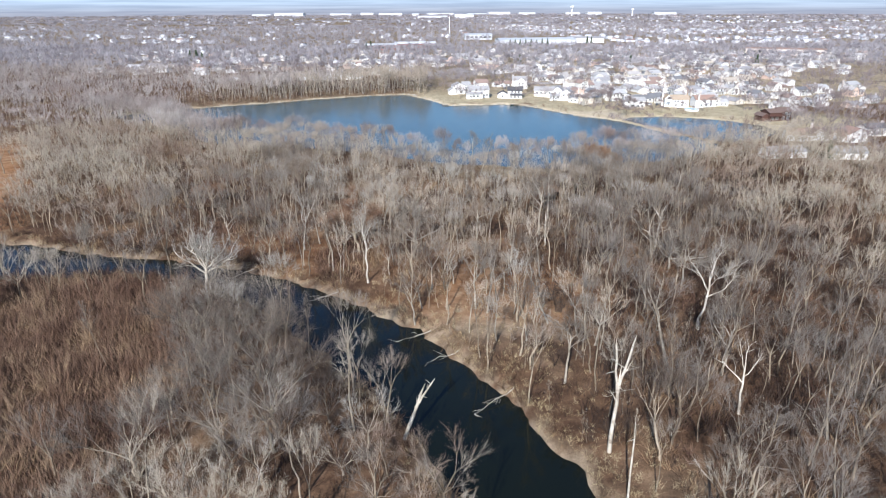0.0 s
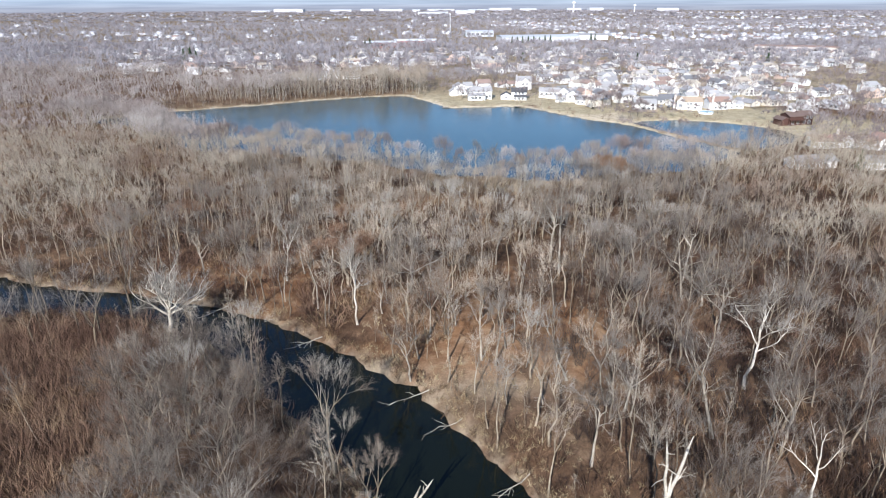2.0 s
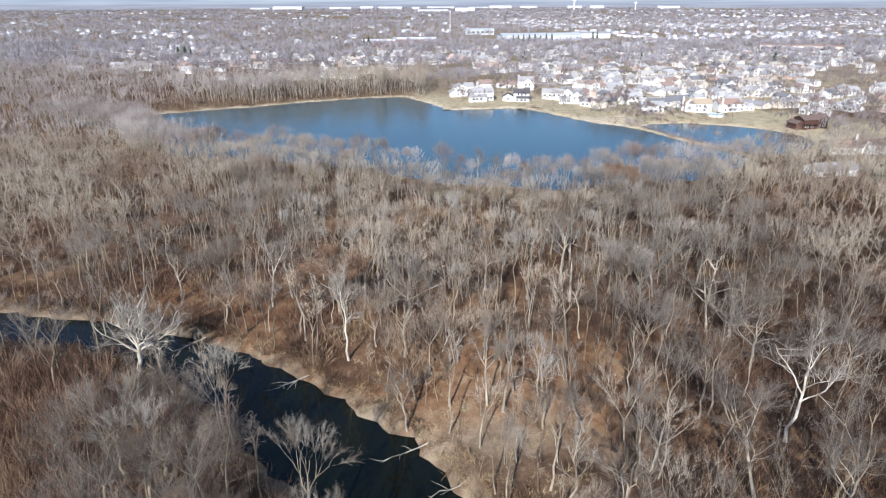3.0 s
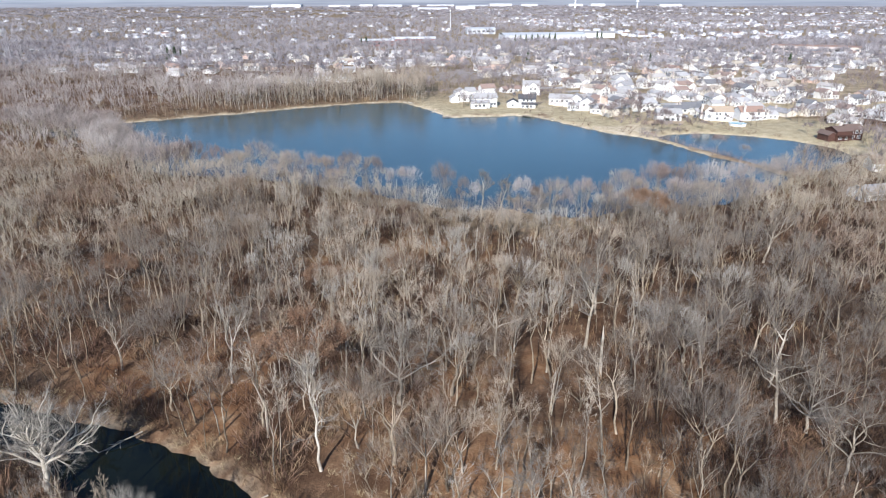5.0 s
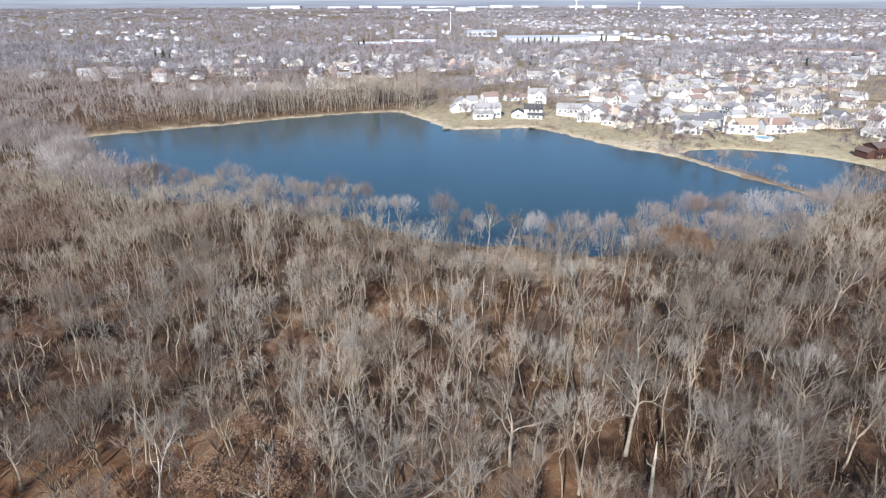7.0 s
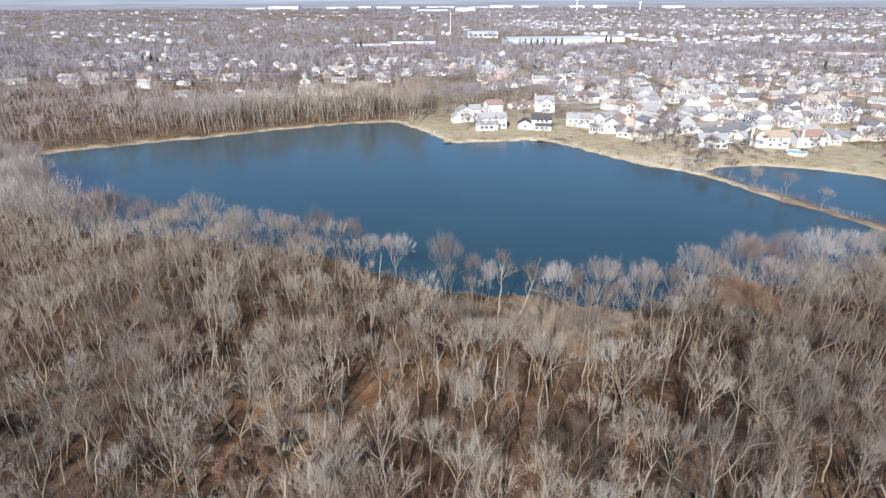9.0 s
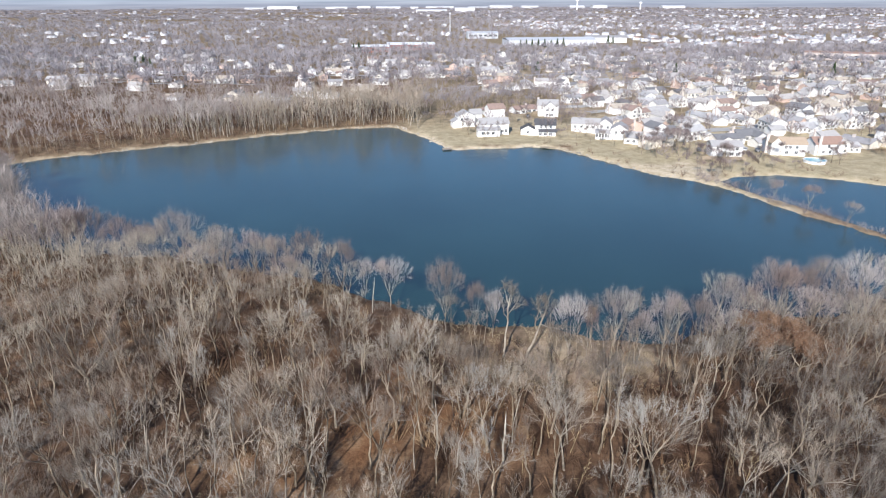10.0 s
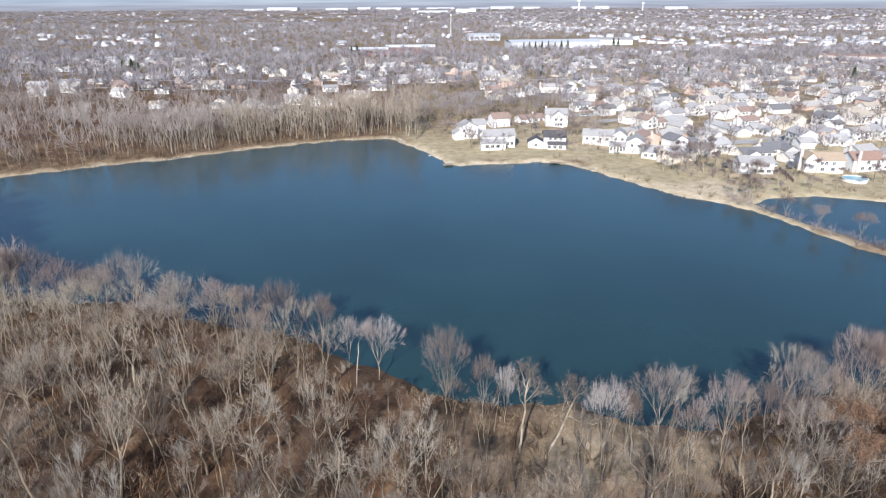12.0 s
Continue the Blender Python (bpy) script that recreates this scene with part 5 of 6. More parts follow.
# by the lake: white houses with their own forms
lakeside = [
    ("white two-storey lakeside house with stacked gables", (13, 478, 12), [(-6, 3, -4, 4, 6.0, 2.2, False), (-9, -4, -5, 1, 3.2, 1.5, False), (2, 8, 0, 7, 6.2, 2.0, True)],
     row_windows((-4, -1), -4, 3.6, "-y") + row_windows((-4, 0), -4, 0.9, "-y", 1.6), None, WHITE_SIDING, GREY_SHINGLE),
    ("long white lakeside house with grey roof and lower wing", (25, 455, 8), [(-7, 7.5, -2, 6, 5.2, 2.3, True), (-9, 2, -6.5, -2, 3.0, 1.2, True)],
     row_windows((-6.5, -4, -1.5), -6.5, 0.8, "-y", 1.5) + row_windows((4.2, 6), -2, 0.9, "-y"), None, WHITE_SIDING, GREY_SHINGLE),
    ("white lakeside house with charcoal roof and dormer", (49, 456, -6), [(-3, 7, -3, 5, 5.4, 2.2, True), (-10, -3, -3, 3, 2.9, 1.9, False), (-1, 7, -6, -3, 2.6, 0.9, True)],
     row_windows((-0.5, 2, 4.5), -6, 0.7, "-y", 1.4) + row_windows((0, 2.2, 4.6), -3, 3.8, "-y", 1.0) + row_windows((-6.5,), -3, 0.9, "-y"), None, WHITE_SIDING, DARK_SHINGLE),
    ("tall white house with broad grey gable and balcony windows", (61, 507, -4), [(-6.5, 5, -4, 5, 6.2, 2.6, True), (-3, 3, -6, 0, 5.8, 2.4, False)],
     row_windows((-1.4, 1.4), -6, 3.3, "-y") + row_windows((-1.4, 0, 1.4), -6, 0.7, "-y", 1.1), (-6.2, 2, 9.6), WHITE_SIDING, GREY_SHINGLE),
    ("long white house with pale grey roof on the lake slope", (76, 463, -14), [(-10, 4, -4, 4, 4.6, 2.2, True), (3, 10, -4, 5, 4.8, 2.5, False)],
     row_windows((-8, -5, -2, 1), -4, 2.4, "-y") + row_windows((5, 8), -4, 2.6, "-y"), None, WHITE_SIDING, GREY_SHINGLE),
    ("white house with a glazed sunroom facing the lake", (84, 447, -18), [(-2, 6, -4, 5, 5.0, 2.4, False), (-9, -2, -4, 2, 2.9, 1.2, True)],
     row_windows((-8.2, -6.8, -5.4, -4.0, -2.8), -4, 0.8, "-y", 0.95, 1.7) + row_windows((0.5, 3.6), -4, 2.9, "-y"), None, WHITE_SIDING, GREY_SHINGLE),
    ("low white house with grey roof and white chimney", (93, 436, -20), [(-7, 7, -4, 4, 3.0, 2.3, True)],
     row_windows((-5, -2.5, 0), -4, 0.8, "-y", 1.3) + row_windows((5,), -4, 0.9, "-y"), (3.5, -4.4, -6.2), WHITE_SIDING, GREY_SHINGLE),
    ("white two-storey house with grey roof above a fenced yard", (121.5, 409, -4), [(-6.4, 6.4, -3.8, 3.8, 4.7, 1.8, True)],
     row_windows((-1, 2, 4.6), -3.8, 0.8, "-y", 1.6) + row_windows((-4, 4), -3.8, 3.0, "-y"), None, WHITE_SIDING, GREY_SHINGLE),
    ("white house with tan roof beside a round pool", (148, 411, -4), [(-7.5, 8, -4, 4, 5.0, 2.2, True), (-7.5, -3.5, -6, 0, 6.0, 2.0, False)],
     row_windows((-0.5, 1.2, 4), -4, 3.0, "-y", 1.1) + row_windows((0, 4), -4, 0.7, "-y", 1.4), (-8, -2, -8.5), WHITE_SIDING, plain("tan_shingles", (0.42, 0.33, 0.24), 0.9)),
    ("pale house with red-brown roof and white chimney wall", (167, 414, 4), [(-6, 7, -4, 4, 5.0, 2.3, True)],
     row_windows((-2, 1, 4), -4, 0.8, "-y") + row_windows((0, 4), -4, 3.2, "-y"), (-4.5, -4.3, -8.2), None, BROWN_SHINGLE),
    ("dark brown wood-clad house with balconies by the pond", (188, 360, 10), [(-7, 1, -4, 4, 4.6, 1.5, True), (0, 7.5, -3, 4.5, 4.9, 1.7, True), (-10.5, -6.5, -3, 4, 2.8, 1.2, False)],
     row_windows((1.5, 4, 6.3), -3, 3.0, "-y", 1.2, 1.4) + row_windows((-5, -2), -4, 0.7, "-y", 1.4, 1.6) + row_windows((2.5, 5.5), -3, 0.6, "-y", 1.4, 1.6), (-1, 2, 7.2), BROWN_SIDING, plain("dark_brown_shingles", (0.17, 0.12, 0.1), 0.9)),
    ("white house with pink-brown roof and two chimneys among trees", (174, 303, -12), [(-9, 3, -4, 4, 3.2, 2.2, True), (1, 10, -3, 7, 3.4, 2.6, False)],
     row_windows((-7, -4, -1), -4, 0.9, "-y", 1.4), (3, 3, 7.5), WHITE_SIDING, BROWN_SHINGLE),
    ("white gabled house among bare trees", (194, 299, 10), [(-5, 5, -4, 4, 4.2, 2.4, False), (-8, -5, -2, 4, 3.0, 1.4, True)],
     row_windows((-2, 2), -4, 0.9, "-y"), None, WHITE_SIDING, BROWN_SHINGLE),
    ("low white house with long pale roof among bare trees", (146, 268, 12), [(-9, 9, -4, 4, 2.9, 1.8, True)],
     row_windows((-6, -2, 3), -4, 0.9, "-y"), None, WHITE_SIDING, GREY_SHINGLE),
    ("pale house half hidden by bare trees", (172, 265, -8), [(-7, 6, -4, 4, 3.0, 2.0, True)],
     row_windows((-4, 0, 4), -4, 0.9, "-y"), None, WHITE_SIDING, GREY_SHINGLE),
]
for label, (x, y, turn), blocks, openings, chimney, wall, roof in lakeside:
    ob = house("house", label, blocks, openings, chimney, wall, roof, group="houses by the lake")
    z = float(land_height(np.array([float(x)]), np.array([float(y)]))[0])
    if wall == BROWN_SIDING:
        part("balcony", boxes((-7, -6, 2.5, 0.2, -4, 2.7), (-7, -6, 3.5, 0.2, -5.9, 3.6)), BROWN_SIDING, ob)
        for px in (-6.9, -4.5, -2.2, 0.1):
            part("balcony_post", boxes((px - 0.09, -6, -0.4, px + 0.09, -5.82, 3.6)), BROWN_SIDING, ob)
    ob.matrix_basis = pose(x, y, z, 0, 0, turn)
    home.append((x, y))

rows_east = [(29, 508), (48, 518), (176, 416), (118, 440), (98, 428), (83, 555), (94, 559), (104, 559), (120, 576), (102, 512), (108, 499), (138, 576), (127, 540), (148, 446), (167, 460),
             (182, 458), (197, 467), (211, 470), (126, 473), (146, 484), (162, 485), (181, 497), (203, 503), (224, 511), (236, 500), (124, 508), (158, 527)]
rows_beyond = [(163, 562), (183, 568), (206, 584), (197, 545), (222, 559), (226, 590), (260, 618), (284, 632), (303, 634), (336, 662), (263, 582), (244, 572), (149, 595), (176, 620), (197, 622),
               (219, 628), (267, 663), (325, 746), (319, 697), (193, 728), (276, 761), (310, 784), (235, 762), (240, 414), (213, 400), (303, 483), (216, 319)]
rows_north = [(34, 648), (49, 661), (52, 612), (34, 602), (62, 620), (76, 630), (90, 640), (112, 657), (108, 683), (100, 727), (159, 729), (152, 760), (-22, 730), (-32, 692), (-52, 800),
              (-19, 799), (-2, 855), (8, 750), (24, 778), (40, 752), (62, 787), (89, 828)]
rows_west = [(-272, 737), (-282, 698), (-245, 659), (-232, 681), (-229, 624), (-207, 643), (-252, 736), (-237, 755), (-222, 759), (-188, 667), (-207, 684), (-198, 777), (-213, 779), (-174, 662),
             (-309, 661), (-275, 645), (-290, 630), (-182, 575), (-451, 889), (-408, 862), (-474, 896), (-370, 858), (-358, 875), (-302, 695)]
rows_mid = [(-124, 577), (-141, 579), (-109, 573), (-97, 588), (-80, 584), (-105, 626), (-118, 697), (-160, 774), (-190, 786), (-146, 749), (-159, 674), (-98, 732), (-82, 735), (-103, 852), (-66, 737),
            (-54, 763), (-60, 620), (-50, 657)]
for rows, street, skip in ((rows_east, 20, 0), (rows_beyond, 20, 1), (rows_north, 8, 2), (rows_west, 2, 3), (rows_mid, -2, 4)):
    for k, (x, y) in enumerate(rows):
        settle(int(rng.randint(0, 5)), x, y, street + float(rng.choice((0, 0, 0, 90, -90, 180))) + float(rng.normal() * 6), float(rng.uniform(0.88, 1.08)))

for x, y in ((215, 440), (236, 452), (256, 464), (276, 474), (232, 430), (262, 442), (290, 458), (250, 486), (284, 496), (206, 424), (262, 410), (284, 428)):
    if min(math.hypot(x - a, y - b) for a, b in home) > 13:
        settle(int(rng.randint(0, 5)), x, y, 20 + float(rng.choice((0, 0, 90))) + float(rng.normal() * 6), float(rng.uniform(0.85, 1.0)))
# more houses between those of the eastern streets
ex, ey = jittered(90, 330, 432, 660, 15, 64)
for x, y in zip(ex, ey):
    if len(home) < 200 and min(math.hypot(x - a, y - b) for a, b in home) > 14.5 and x < 0.6 * y - 40:
        settle(int(rng.randint(0, 5)), float(x), float(y), 20 + float(rng.choice((0, 0, 90))) + float(rng.normal() * 6), float(rng.uniform(0.85, 1.0)))

# further streets, filling the suburb up to the far woods
sx0, sy0 = jittered(-560, 640, 560, 1000, 27, 61)
r2 = np.random.RandomState(62)
for x, y in zip(sx0, sy0):
    if len(home) > 330 or min(math.hypot(x - a, y - b) for a, b in home) < 17:
        continue
    if abs(x) > 0.66 * y - 20:
        continue
    built = (x > 60 and y > 590) or (y > 680 and x > -60) or (y > 640 and waves(np.array([x]), np.array([y]), 200, 63)[0] > (0.45 if x < -60 else 0.15))
    if built and not (-125 < x < 230 and y > 930) and r2.rand() < 0.8:
        settle(int(r2.randint(0, 5)), float(x), float(y), float(r2.choice((20, 110, 10, 100)) + r2.normal() * 5), float(r2.uniform(0.85, 1.05)))


# streets between the rows of houses
def street(x0, y0, x1, y1, w, name="road"):
    n = int(math.hypot(x1 - x0, y1 - y0) / 4)
    d = np.array((x1 - x0, y1 - y0)) / math.hypot(x1 - x0, y1 - y0)
    side = np.array((-d[1], d[0])) * w / 2
    v = []
    for k in range(n + 1):
        c = np.array((x0, y0)) + d * k * math.hypot(x1 - x0, y1 - y0) / n
        for e in (c + side, c - side):
            v.append((*e, float(land_height(np.array([e[0]]), np.array([e[1]]))[0]) + 0.12))
    f = [(2 * k, 2 * k + 1, 2 * k + 3, 2 * k + 2) for k in range(n)]
    tagged(new(name, mesh_from(name, v, f, [CONCRETE])), "pale worn concrete street between houses", "road", kind="structure")


for ends in ((112, 453, 262, 510), (86, 517, 300, 598), (66, 532, 120, 553), (110, 600, 350, 690), (20, 628, 130, 642), (-310, 672, -140, 655), (-290, 718, -60, 716), (120, 640, 330, 725), (70, 700, 200, 745)):
    street(*ends, 8)


# ---- yards, docks and other small things near the lake ----
def at_ground(x, y):
    return float(land_height(np.array([float(x)]), np.array([float(y)]))[0])


def dock(x, y, turn, w, d, label):
    ob = tagged(new("dock"), label, "dock")
    for k in range(int(d / 0.3)):
        part("plank", boxes((-w / 2, k * 0.3, 0.45, w / 2, k * 0.3 + 0.26, 0.52)), TIMBER, ob)
    for sxx in (-w / 2 + 0.15, w / 2 - 0.15):
        for yy in (0.2, d - 0.3):
            part("post", boxes((sxx - 0.08, yy - 0.08, -1.5, sxx + 0.08, yy + 0.08, 0.8)), TIMBER, ob)
    ob.matrix_basis = pose(x, y, 0, 0, 0, turn)


dock(48, 426.5, 0, 6, 3, "small grey timber dock at the lake shore")
dock(2, 423.5, 12, 4, 3, "weathered timber landing on the shore point")

pool = tagged(new("swimming_pool"), "round above-ground pool with a pale blue rim", "pool")
bm = bmesh.new()
bmesh.ops.create_cone(bm, segments=28, radius1=4.2, radius2=4.2, depth=1.2, matrix=Matrix.Translation((0, 0, 0.5)), cap_ends=False)
part("pool_wall", bm, TRIM, pool)
bm = bmesh.new()
bmesh.ops.create_circle(bm, segments=28, radius=4.15, cap_ends=True, matrix=Matrix.Translation((0, 0, 0.95)))
part("pool_water", bm, POOL_WATER, pool)
bm = bmesh.new()
for k in range(28):
    a, b = k * 2 * math.pi / 28, (k + 1) * 2 * math.pi / 28
    prism(bm, [(4.1 * math.cos(a), 4.1 * math.sin(a)), (4.5 * math.cos(a), 4.5 * math.sin(a)), (4.5 * math.cos(b), 4.5 * math.sin(b)), (4.1 * math.cos(b), 4.1 * math.sin(b))], 1.08, 1.18, "z")
part("rim", bm, TRIM, pool)
pool.matrix_basis = pose(154, 396, at_ground(154, 396), 0, 0, 0)


def fence(x0, y0, x1, y1, high, label):
    ob = tagged(new("fence"), label, "fence", "timber fences")
    n = max(2, int(math.hypot(x1 - x0, y1 - y0) / 2.2))
    turn = math.degrees(math.atan2(y1 - y0, x1 - x0))
    length = math.hypot(x1 - x0, y1 - y0)
    ob.matrix_basis = pose(x0, y0, at_ground((x0 + x1) / 2, (y0 + y1) / 2) - 0.1, 0, 0, turn)
    for k in range(n + 1):
        part("post", boxes((k * length / n - 0.08, -0.08, -0.4, k * length / n + 0.08, 0.08, high)), TIMBER, ob)
    for k in range(n):
        part("panel", boxes((k * length / n + 0.08, -0.03, 0.15, (k + 1) * length / n - 0.08, 0.03, high - 0.15)), TIMBER, ob)


fence(133, 411, 129, 392, 1.7, "dark timber fence running down to the pond")
fence(109, 402, 127, 400, 1.7, "timber yard fence behind the white house")
fence(137, 404, 139, 391, 1.5, "timber fence along the pool yard")


# ---- large buildings far off ----
def hall(name, label, x, y, turn, w, d, h, wall, roof, windows=0, category="building"):
    ob = tagged(new(name), label, category)
    part("wall", boxes((-w / 2, -d / 2, -1, w / 2, d / 2, h)), wall, ob)
    bm = bmesh.new()
    gable(bm, -w / 2, w / 2, -d / 2, d / 2, h, d * 0.06, 0.6, True, 0.5)
    part("roof", bm, roof, ob)
    for k in range(windows):
        xx = -w / 2 + (k + 0.5) * w / windows
        part("window", boxes((xx - w / windows * 0.3, -d / 2 - 0.1, h * 0.35, xx + w / windows * 0.3, -d / 2, h * 0.7)), PANE, ob)
    ob.matrix_basis = pose(x, y, at_ground(x, y), 0, 0, turn)
    return ob


hall("school", "red brick school with white roof edge", -92, 985, 8, 46, 26, 7, RED_BRICK, STEEL, 8)
hall("school", "long red brick school wing with flat pale roof", -42, 1018, 4, 62, 30, 7, RED_BRICK, STEEL, 11)
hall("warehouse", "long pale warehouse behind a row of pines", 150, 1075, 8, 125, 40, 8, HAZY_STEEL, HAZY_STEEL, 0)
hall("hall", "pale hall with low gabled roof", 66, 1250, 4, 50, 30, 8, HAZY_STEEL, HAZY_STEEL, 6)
hall("warehouse", "low grey-roofed store building", 245, 1140, -10, 60, 36, 7, STEEL, GREY_SHINGLE, 0)
hall("apartment_block", "tan apartment row with many gables", 430, 830, -25, 90, 14, 8, CHIMNEY, BROWN_SHINGLE, 14)
far_rng = np.random.RandomState(146)
for x0, x1, y0 in ((-1150, -950, 4100), (-700, -80, 4280), (160, 620, 4300), (760, 980, 4200), (1250, 1420, 4050), (-120, 120, 3300)):
    x = x0
    while x < x1:
        w = float(far_rng.uniform(40, 190))
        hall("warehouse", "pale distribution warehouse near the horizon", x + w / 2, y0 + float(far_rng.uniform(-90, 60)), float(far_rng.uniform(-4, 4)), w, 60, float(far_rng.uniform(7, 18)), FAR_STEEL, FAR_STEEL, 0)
        x += w + float(far_rng.uniform(10, 70))

mast = tagged(new("radio_mast"), "tall white tapering mast above the suburb", "mast")
bm = bmesh.new()
bmesh.ops.create_cone(bm, segments=8, radius1=0.8, radius2=0.4, depth=38, matrix=Matrix.Translation((0, 0, 19)), cap_ends=True)
part("pole", bm, STEEL, mast)
part("antenna", boxes((-1.1, -0.4, 35, 1.1, 0.4, 37.5)), STEEL, mast)
mast.matrix_basis = pose(14, 1347, at_ground(14, 1347))

for x, y, s in ((700, 3650, 1.0), (985, 3500, 0.75)):
    tower = tagged(new("water_tower"), "white water tower on a slim stem", "water tower")
    bm = bmesh.new()
    bmesh.ops.create_cone(bm, segments=12, radius1=5, radius2=2.5, depth=44, matrix=Matrix.Translation((0, 0, 22)), cap_ends=True)
    part("stem", bm, STEEL, tower)
    bm = bmesh.new()
    bmesh.ops.create_uvsphere(bm, u_segments=16, v_segments=10, radius=10, matrix=Matrix.Translation((0, 0, 50)) @ Matrix.Diagonal((1, 1, 0.75, 1)))
    part("tank", bm, STEEL, tower)
    tower.matrix_basis = Matrix.LocRotScale((x, y, at_ground(x, y)), None, (s, s, s))


# ---- evergreens ----
def conifer(seed, high):
    r = np.random.RandomState(seed)
    wood, crown = Soup(), Soup()
    wood.tube([(0, 0, -0.5), (0, 0, high * 0.95)], (0.22, 0.05), 5)
    for k in range(150):
        h = high * (0.1 + 0.88 * (k / 150) ** 0.9)
        rad = (high * 1.02 - h) * 0.3
        a = k * 2.4
        p = np.array((0, 0, h))
        q = p + np.array((np.cos(a) * rad, np.sin(a) * rad, -0.25 * rad + 0.3)) * r.uniform(0.75, 1.1)
        crown.blade(q, p, 0.02, r)
        for m in range(4):
            b = p + (q - p) * r.uniform(0.3, 0.9)
            crown.blade(b, b + (q - p) * 0.3 + r.normal(size=3) * 0.45, 0.3, r)
    return wood, crown, Soup(), []


PINES = [tree_thing("pine_tree", "dark green conifer beside the houses", conifer(400 + k, 10 + k), BARK, NEEDLES, "conifer", "evergreen trees") for k in range(2)]
for k, (x, y, s) in enumerate([(-292, 764, 1.3), (-286, 768, 1.25), (-279, 766, 1.1), (86, 733, 0.8), (104, 1020, 1.0), (112, 1024, 0.9), (120, 1026, 1.05), (129, 1030, 1.0), (138, 1034, 1.1), (147, 1036, 0.9),
                               (156, 1040, 1.1), (165, 1044, 1.0), (236, 1085, 1.2), (244, 1090, 1.0), (-110, 960, 1.1), (-104, 965, 1.2), (162, 262, 0.8), (200, 700, 0.9), (330, 690, 1.1)]):
    if k < 2:
        stand(PINES[k], x, y, s, k)
    else:
        stand_copy(PINES[k % 2], x, y, s, k * 1.3)


# ---- far woods and far roofs ----
def clump(seed, high, n, w, spread):
    """The ragged crown of a far tree."""
    r = np.random.RandomState(seed)
    s = Soup()
    s.blade(np.array((0, 0, -0.5)), np.array((0, 0, high * 0.8)), 0.25, r)
    mid = np.array((0, 0, high * 0.55))
    for k in range(n):
        d = r.normal(size=3)
        d[2] = abs(d[2]) * 1.1 - 0.35
        d /= np.linalg.norm(d)
        q = mid + d * np.array((spread, spread, high * 0.46)) * r.uniform(0.75, 1.05)
        p = mid + d * np.array((spread, spread, high * 0.46)) * r.uniform(0.05, 0.4) - np.array((0, 0, high * 0.12))
        s.blade(p, q, w * r.uniform(0.6, 1.3), r)
    v, f = s.arrays()
    return v, f, np.zeros(len(f), int)


FARTREE = [clump(500 + k, 12 + k % 3, 32, 0.22, 4.8) for k in range(6)]
BIGCLUMP = [clump(520 + k, 13, 36, 0.9, 20) for k in range(5)]
hx, hy = np.array([a for a, b in home]), np.array([b for a, b in home])


def apart_from_homes(x, y, gap):
    ok = np.ones(len(x), bool)
    for a, b in zip(hx, hy):
        ok &= np.hypot(x - a, y - b) > gap
    return ok


# trees between the houses
px, py = jittered(-620, 700, 432, 1000, 8.5, 71)
yard = ((px > -16) | (py > 575)) & (np.abs(px) < 0.72 * py)
dl, dp, dr = water_distances(px, py)
sparse = np.where((px > 0) & (py < 640), 0.75, 0.85) * np.where(waves(px, py, 120, 72) > 0, 1.15, 0.75)
yard &= (dl > 16) & (dp > 10) & apart_from_homes(px, py, 7.2) & (np.random.RandomState(73).rand(len(px)) < sparse)
close = yard & (py < 640)
forest("yard_trees", "bare trees scattered between the houses", px[close], py[close], YARD, [WOODS, YARD_TWIG], 74, 0.45, 0.85, category="trees")
yard &= ~close
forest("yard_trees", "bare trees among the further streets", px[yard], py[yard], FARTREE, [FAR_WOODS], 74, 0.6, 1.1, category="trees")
px, py = jittered(-30, 130, 505, 640, 6.5, 95)
ok = apart_from_homes(px, py, 7.5) & (py < 560 + 0.45 * px + 8 * waves(px, py, 30, 96)) & (py > 512 + 0.4 * px)
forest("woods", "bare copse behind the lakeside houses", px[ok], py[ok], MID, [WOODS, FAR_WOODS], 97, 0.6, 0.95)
px, py = jittered(110, 330, 225, 430, 6.6, 75)
dl, dp, dr = water_distances(px, py)
yard = (px > 176 - 0.35 * (py - 225)) & (dp > 7) & (dl > 5) & apart_from_homes(px, py, 7) & (np.random.RandomState(76).rand(len(px)) < 0.75)
yard &= ~((py > 345) & (px < 186))
forest("yard_trees", "bare trees round the houses by the pond", px[yard], py[yard], YARD, [WOODS, YARD_TWIG], 77, 0.5, 0.85, category="trees")
px, py = jittered(-1500, 1500, 760, 1950, 14.5, 78)
m = np.where(waves(px, py, 330, 79) + 0.5 * waves(px, py, 110, 80) > -0.25, 0.95, 0.6) * np.where(px > 150, 0.8, 1) * np.where(waves(px * 0.25, py, 150, 136) > 0.7, 0.12, 1)
ok = (np.abs(px) < 0.72 * py + 10) & apart_from_homes(px, py, 10) & (np.random.RandomState(81).rand(len(px)) < m) & ((py > 1000) | (np.abs(px) > 380))
ok &= ~((px > 60) & (px < 300) & (py > 1000) & (py < 1180)) & ~((px > -125) & (px < 0) & (py > 940) & (py < 1040))
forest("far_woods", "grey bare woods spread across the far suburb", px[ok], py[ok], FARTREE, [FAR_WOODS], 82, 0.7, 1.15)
px, py = jittered(-3300, 3300, 1900, 4550, 38, 83)
m = np.where(waves(px, py, 700, 84) + 0.5 * waves(px, py, 210, 85) > -0.3, 0.97, 0.35) * np.where(waves(px * 0.2, py, 420, 137) > 0.65, 0.1, 1)
ok = (np.abs(px) < 0.72 * py + 40) & (np.random.RandomState(86).rand(len(px)) < m) & (np.hypot(px, py) < 4560)
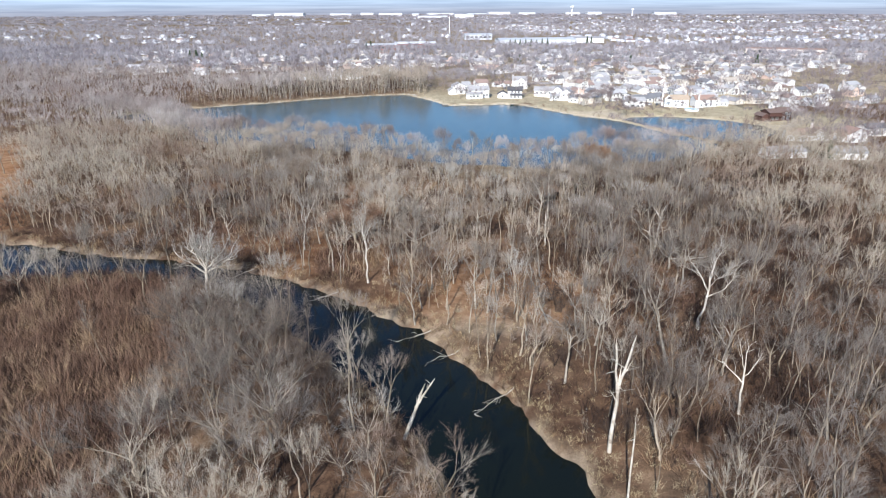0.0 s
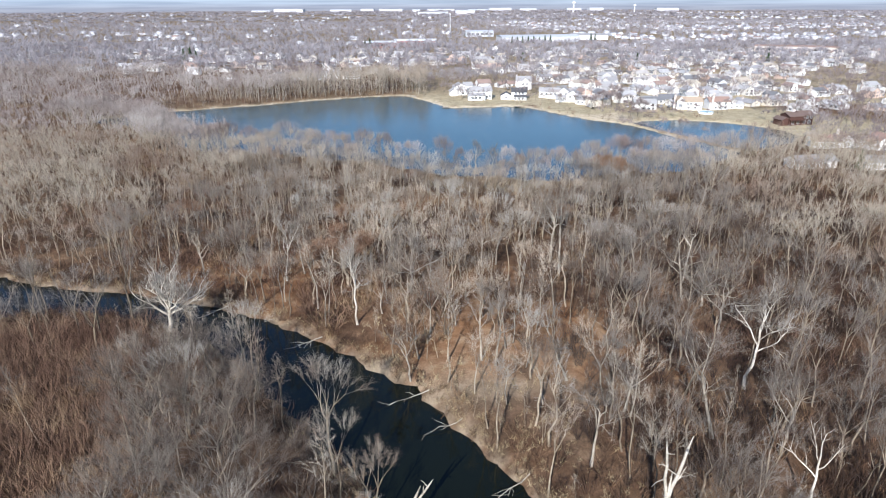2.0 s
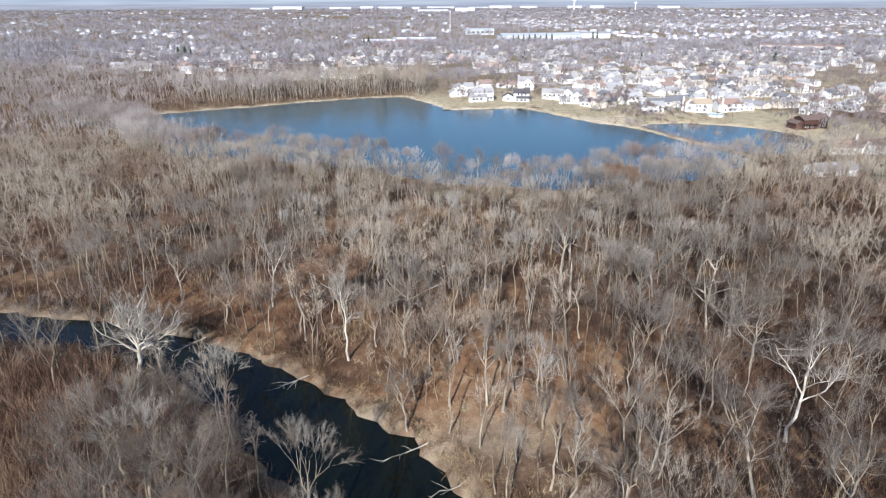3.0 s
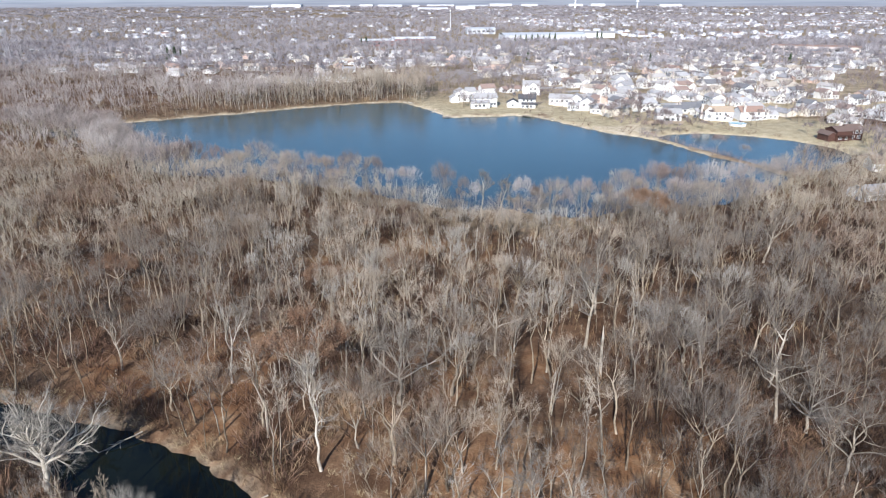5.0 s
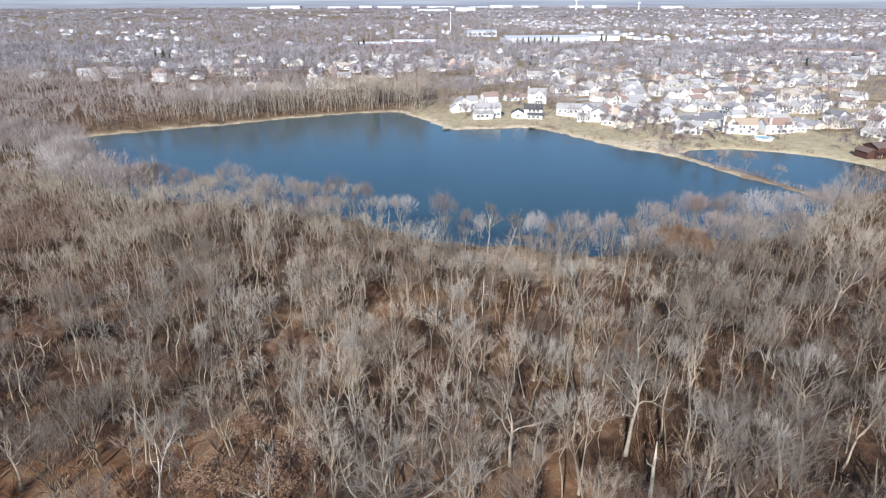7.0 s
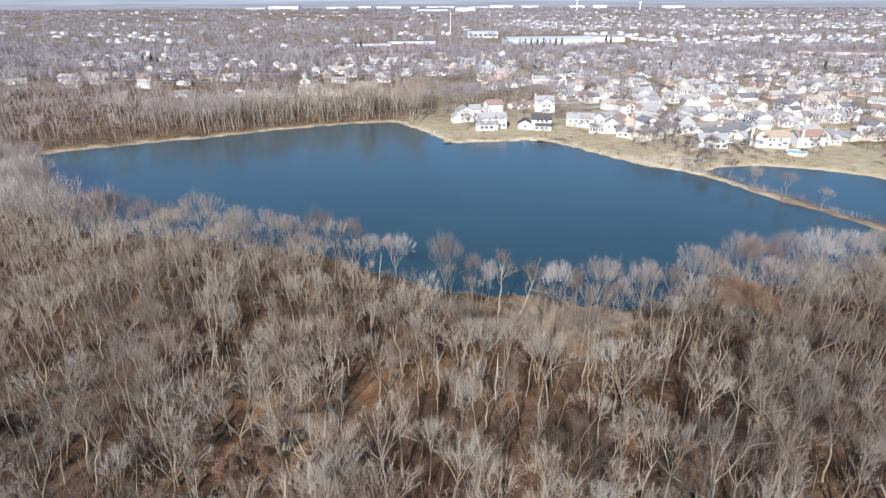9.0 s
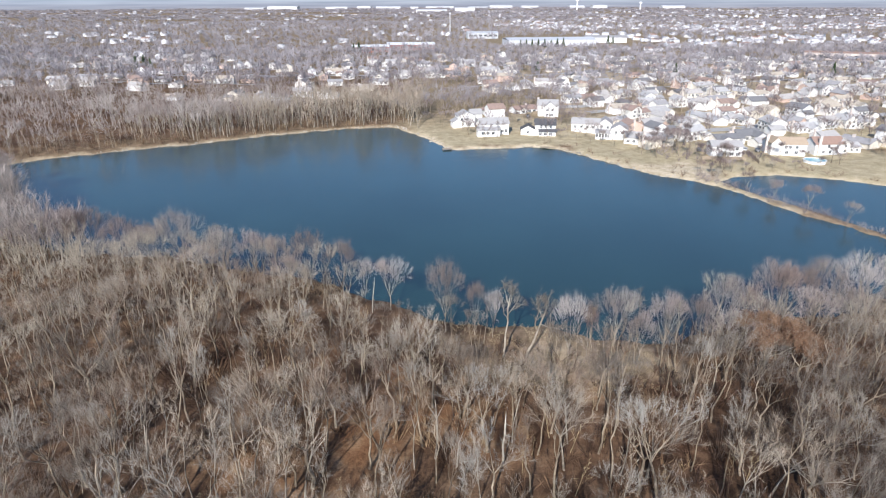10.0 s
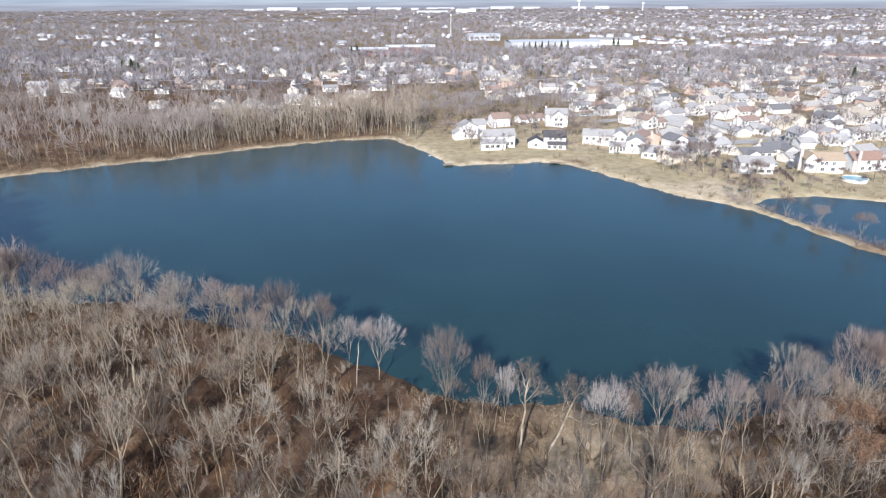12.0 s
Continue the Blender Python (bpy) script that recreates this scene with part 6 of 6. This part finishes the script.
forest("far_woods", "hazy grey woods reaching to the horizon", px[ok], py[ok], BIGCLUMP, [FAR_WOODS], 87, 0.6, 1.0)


def far_roofs(name, label, xs, ys, seed):
    """Simple gabled houses joined into one mesh, walls and roofs."""
    r = np.random.RandomState(seed)
    V, F, M, n = [], [], [], 0
    zs = land_height(xs, ys)
    for x, y, z in zip(xs, ys, zs):
        w, d, h, rise = r.uniform(5, 8), r.uniform(3.8, 5), r.uniform(2.8, 5.2), r.uniform(1.7, 2.4)
        a = r.choice((0.0, 1.57)) + r.normal() * 0.3
        c, s = np.cos(a), np.sin(a)
        v = np.array([(-w, -d, -1), (w, -d, -1), (w, d, -1), (-w, d, -1), (-w, -d, h), (w, -d, h), (w, d, h), (-w, d, h), (-w, 0, h + rise), (w, 0, h + rise)])
        t = v.copy()
        t[:, 0], t[:, 1], t[:, 2] = v[:, 0] * c - v[:, 1] * s + x, v[:, 0] * s + v[:, 1] * c + y, v[:, 2] + z
        f = [(0, 1, 5), (0, 5, 4), (2, 3, 7), (2, 7, 6), (1, 2, 6), (1, 6, 5), (3, 0, 4), (3, 4, 7), (4, 8, 7), (5, 6, 9), (4, 5, 9), (4, 9, 8), (6, 7, 8), (6, 8, 9)]
        V.append(t)
        F.append(np.array(f) + n)
        M += [0] * 10 + [1 + int(r.rand() < 0.3)] * 4
        n += 10
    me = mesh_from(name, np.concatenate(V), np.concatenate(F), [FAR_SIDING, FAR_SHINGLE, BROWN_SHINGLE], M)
    return tagged(new(name, me), label, "houses", kind="stuff")


px, py = jittered(-2600, 2600, 900, 3600, 30, 91)
m = np.where(waves(px, py, 330, 79) + 0.5 * waves(px, py, 110, 80) < -0.2, 0.5, 0.03)
m = m * np.where(px > 120, 1.7, 0.4) * np.where(py > 2000, 0.4, 1)
ok = (np.abs(px) < 0.7 * py) & (np.random.RandomState(92).rand(len(px)) < m) & apart_from_homes(px, py, 16)
ok &= ~((px > 40) & (px < 300) & (py > 1000) & (py < 1290)) & ~((px > -140) & (px < 10) & (py > 930) & (py < 1060))
far_roofs("far_houses", "pale houses scattered over the far suburb", px[ok], py[ok], 93)


# ---- fallen wood in and beside the river ----
def log(name, x0, y0, z0, x1, y1, z1, r0, seed, label, branches=5):
    r = np.random.RandomState(seed)
    p, q = np.array((x0, y0, z0), float), np.array((x1, y1, z1), float)
    s = Soup()
    pts = [p + (q - p) * t + r.normal(size=3) * 0.12 * (0 < t < 1) for t in np.linspace(0, 1, 6)]
    s.tube(pts, np.linspace(0.75 * r0, r0 * 0.2, 6), 6)
    for k in range(branches):
        b = pts[2 + k % 4]
        e = b + (q - p) * 0.15 + r.normal(size=3) * np.array((0.9, 0.9, 0.5))
        s.tube((b, (b + e) / 2 + r.normal(size=3) * 0.15, e), (r0 * 0.35, r0 * 0.25, 0.02), 4)
    return tagged(part(name, s, DEAD_WOOD, None), label, "log", "fallen wood in the river")


log("fallen_log", -2.5, 113, 0.9, -9, 110, 0.1, 0.13, 1, "bleached fallen trunk reaching from bank into river")
log("fallen_log", 3, 105, 1.0, -3, 102, 0.1, 0.12, 2, "short bleached log jutting from the river bank")
log("fallen_log", -24, 131.5, 0.9, -29, 128, 0.5, 0.15, 3, "fallen tree top with dead branches in the river", 9)
log("fallen_log", 12, 92, 1.2, 5, 86, 0.2, 0.12, 4, "bleached branchy fallen tree on the river bank", 9)
log("fallen_log", -47, 145, 1.0, -52, 141, 0.2, 0.15, 7, "fallen trunk at the river bend", 6)


# ---- parked cars ----
def car(colour_mat, label):
    ob = tagged(new("parked_car"), label, "car", "parked cars")
    bm = bmesh.new()
    prism(bm, [(-2.2, 0.35), (2.2, 0.35), (2.25, 0.8), (1.3, 0.95), (-2.0, 1.0), (-2.25, 0.75)], -0.85, 0.85, "y")
    bmesh.ops.bevel(bm, geom=bm.edges[:], offset=0.06, segments=1, affect="EDGES")
    body = part("body", bm, colour_mat, ob)
    bm = bmesh.new()
    prism(bm, [(-1.75, 0.97), (0.95, 0.97), (0.35, 1.45), (-1.35, 1.47)], -0.74, 0.74, "y")
    part("glasshouse", bm, PANE, body)
    part("car_roof", boxes((-1.3, -0.7, 1.46, 0.3, 0.7, 1.52)), colour_mat, body)
    for x in (-1.4, 1.4):
        for y in (-0.8, 0.8):
            bm = bmesh.new()
            bmesh.ops.create_cone(bm, segments=12, radius1=0.33, radius2=0.33, depth=0.22, cap_ends=True, matrix=Matrix.Translation((x, y, 0.33)) @ Euler((radians(90), 0, 0)).to_matrix().to_4x4())
            part("wheel", bm, ASPHALT, ob)
    return ob


DARK_PAINT = plain("dark_car_paint", (0.03, 0.032, 0.04), 0.25, 0.1)
LIGHT_PAINT = plain("light_car_paint", (0.6, 0.61, 0.62), 0.25, 0.1)
cars = [car(DARK_PAINT, "dark parked car beside the white house"), car(LIGHT_PAINT, "silver parked car on a driveway")]
for k, (x, y, turn) in enumerate([(138, 413, 70), (81, 533, 20), (113, 415, 75), (135, 418, 60), (182, 478, 20), (172, 473, 20), (48, 499, 80), (206, 489, 20), (132, 461, 20), (120, 528, 20), (230, 570, 20), (175, 549, 110)]):
    z = at_ground(x, y) + 0.12
    if k < 2:
        cars[k].matrix_basis = pose(x, y, z, 0, 0, turn)
    else:
        copy_thing(cars[k % 2], pose(x, y, z, 0, 0, turn))
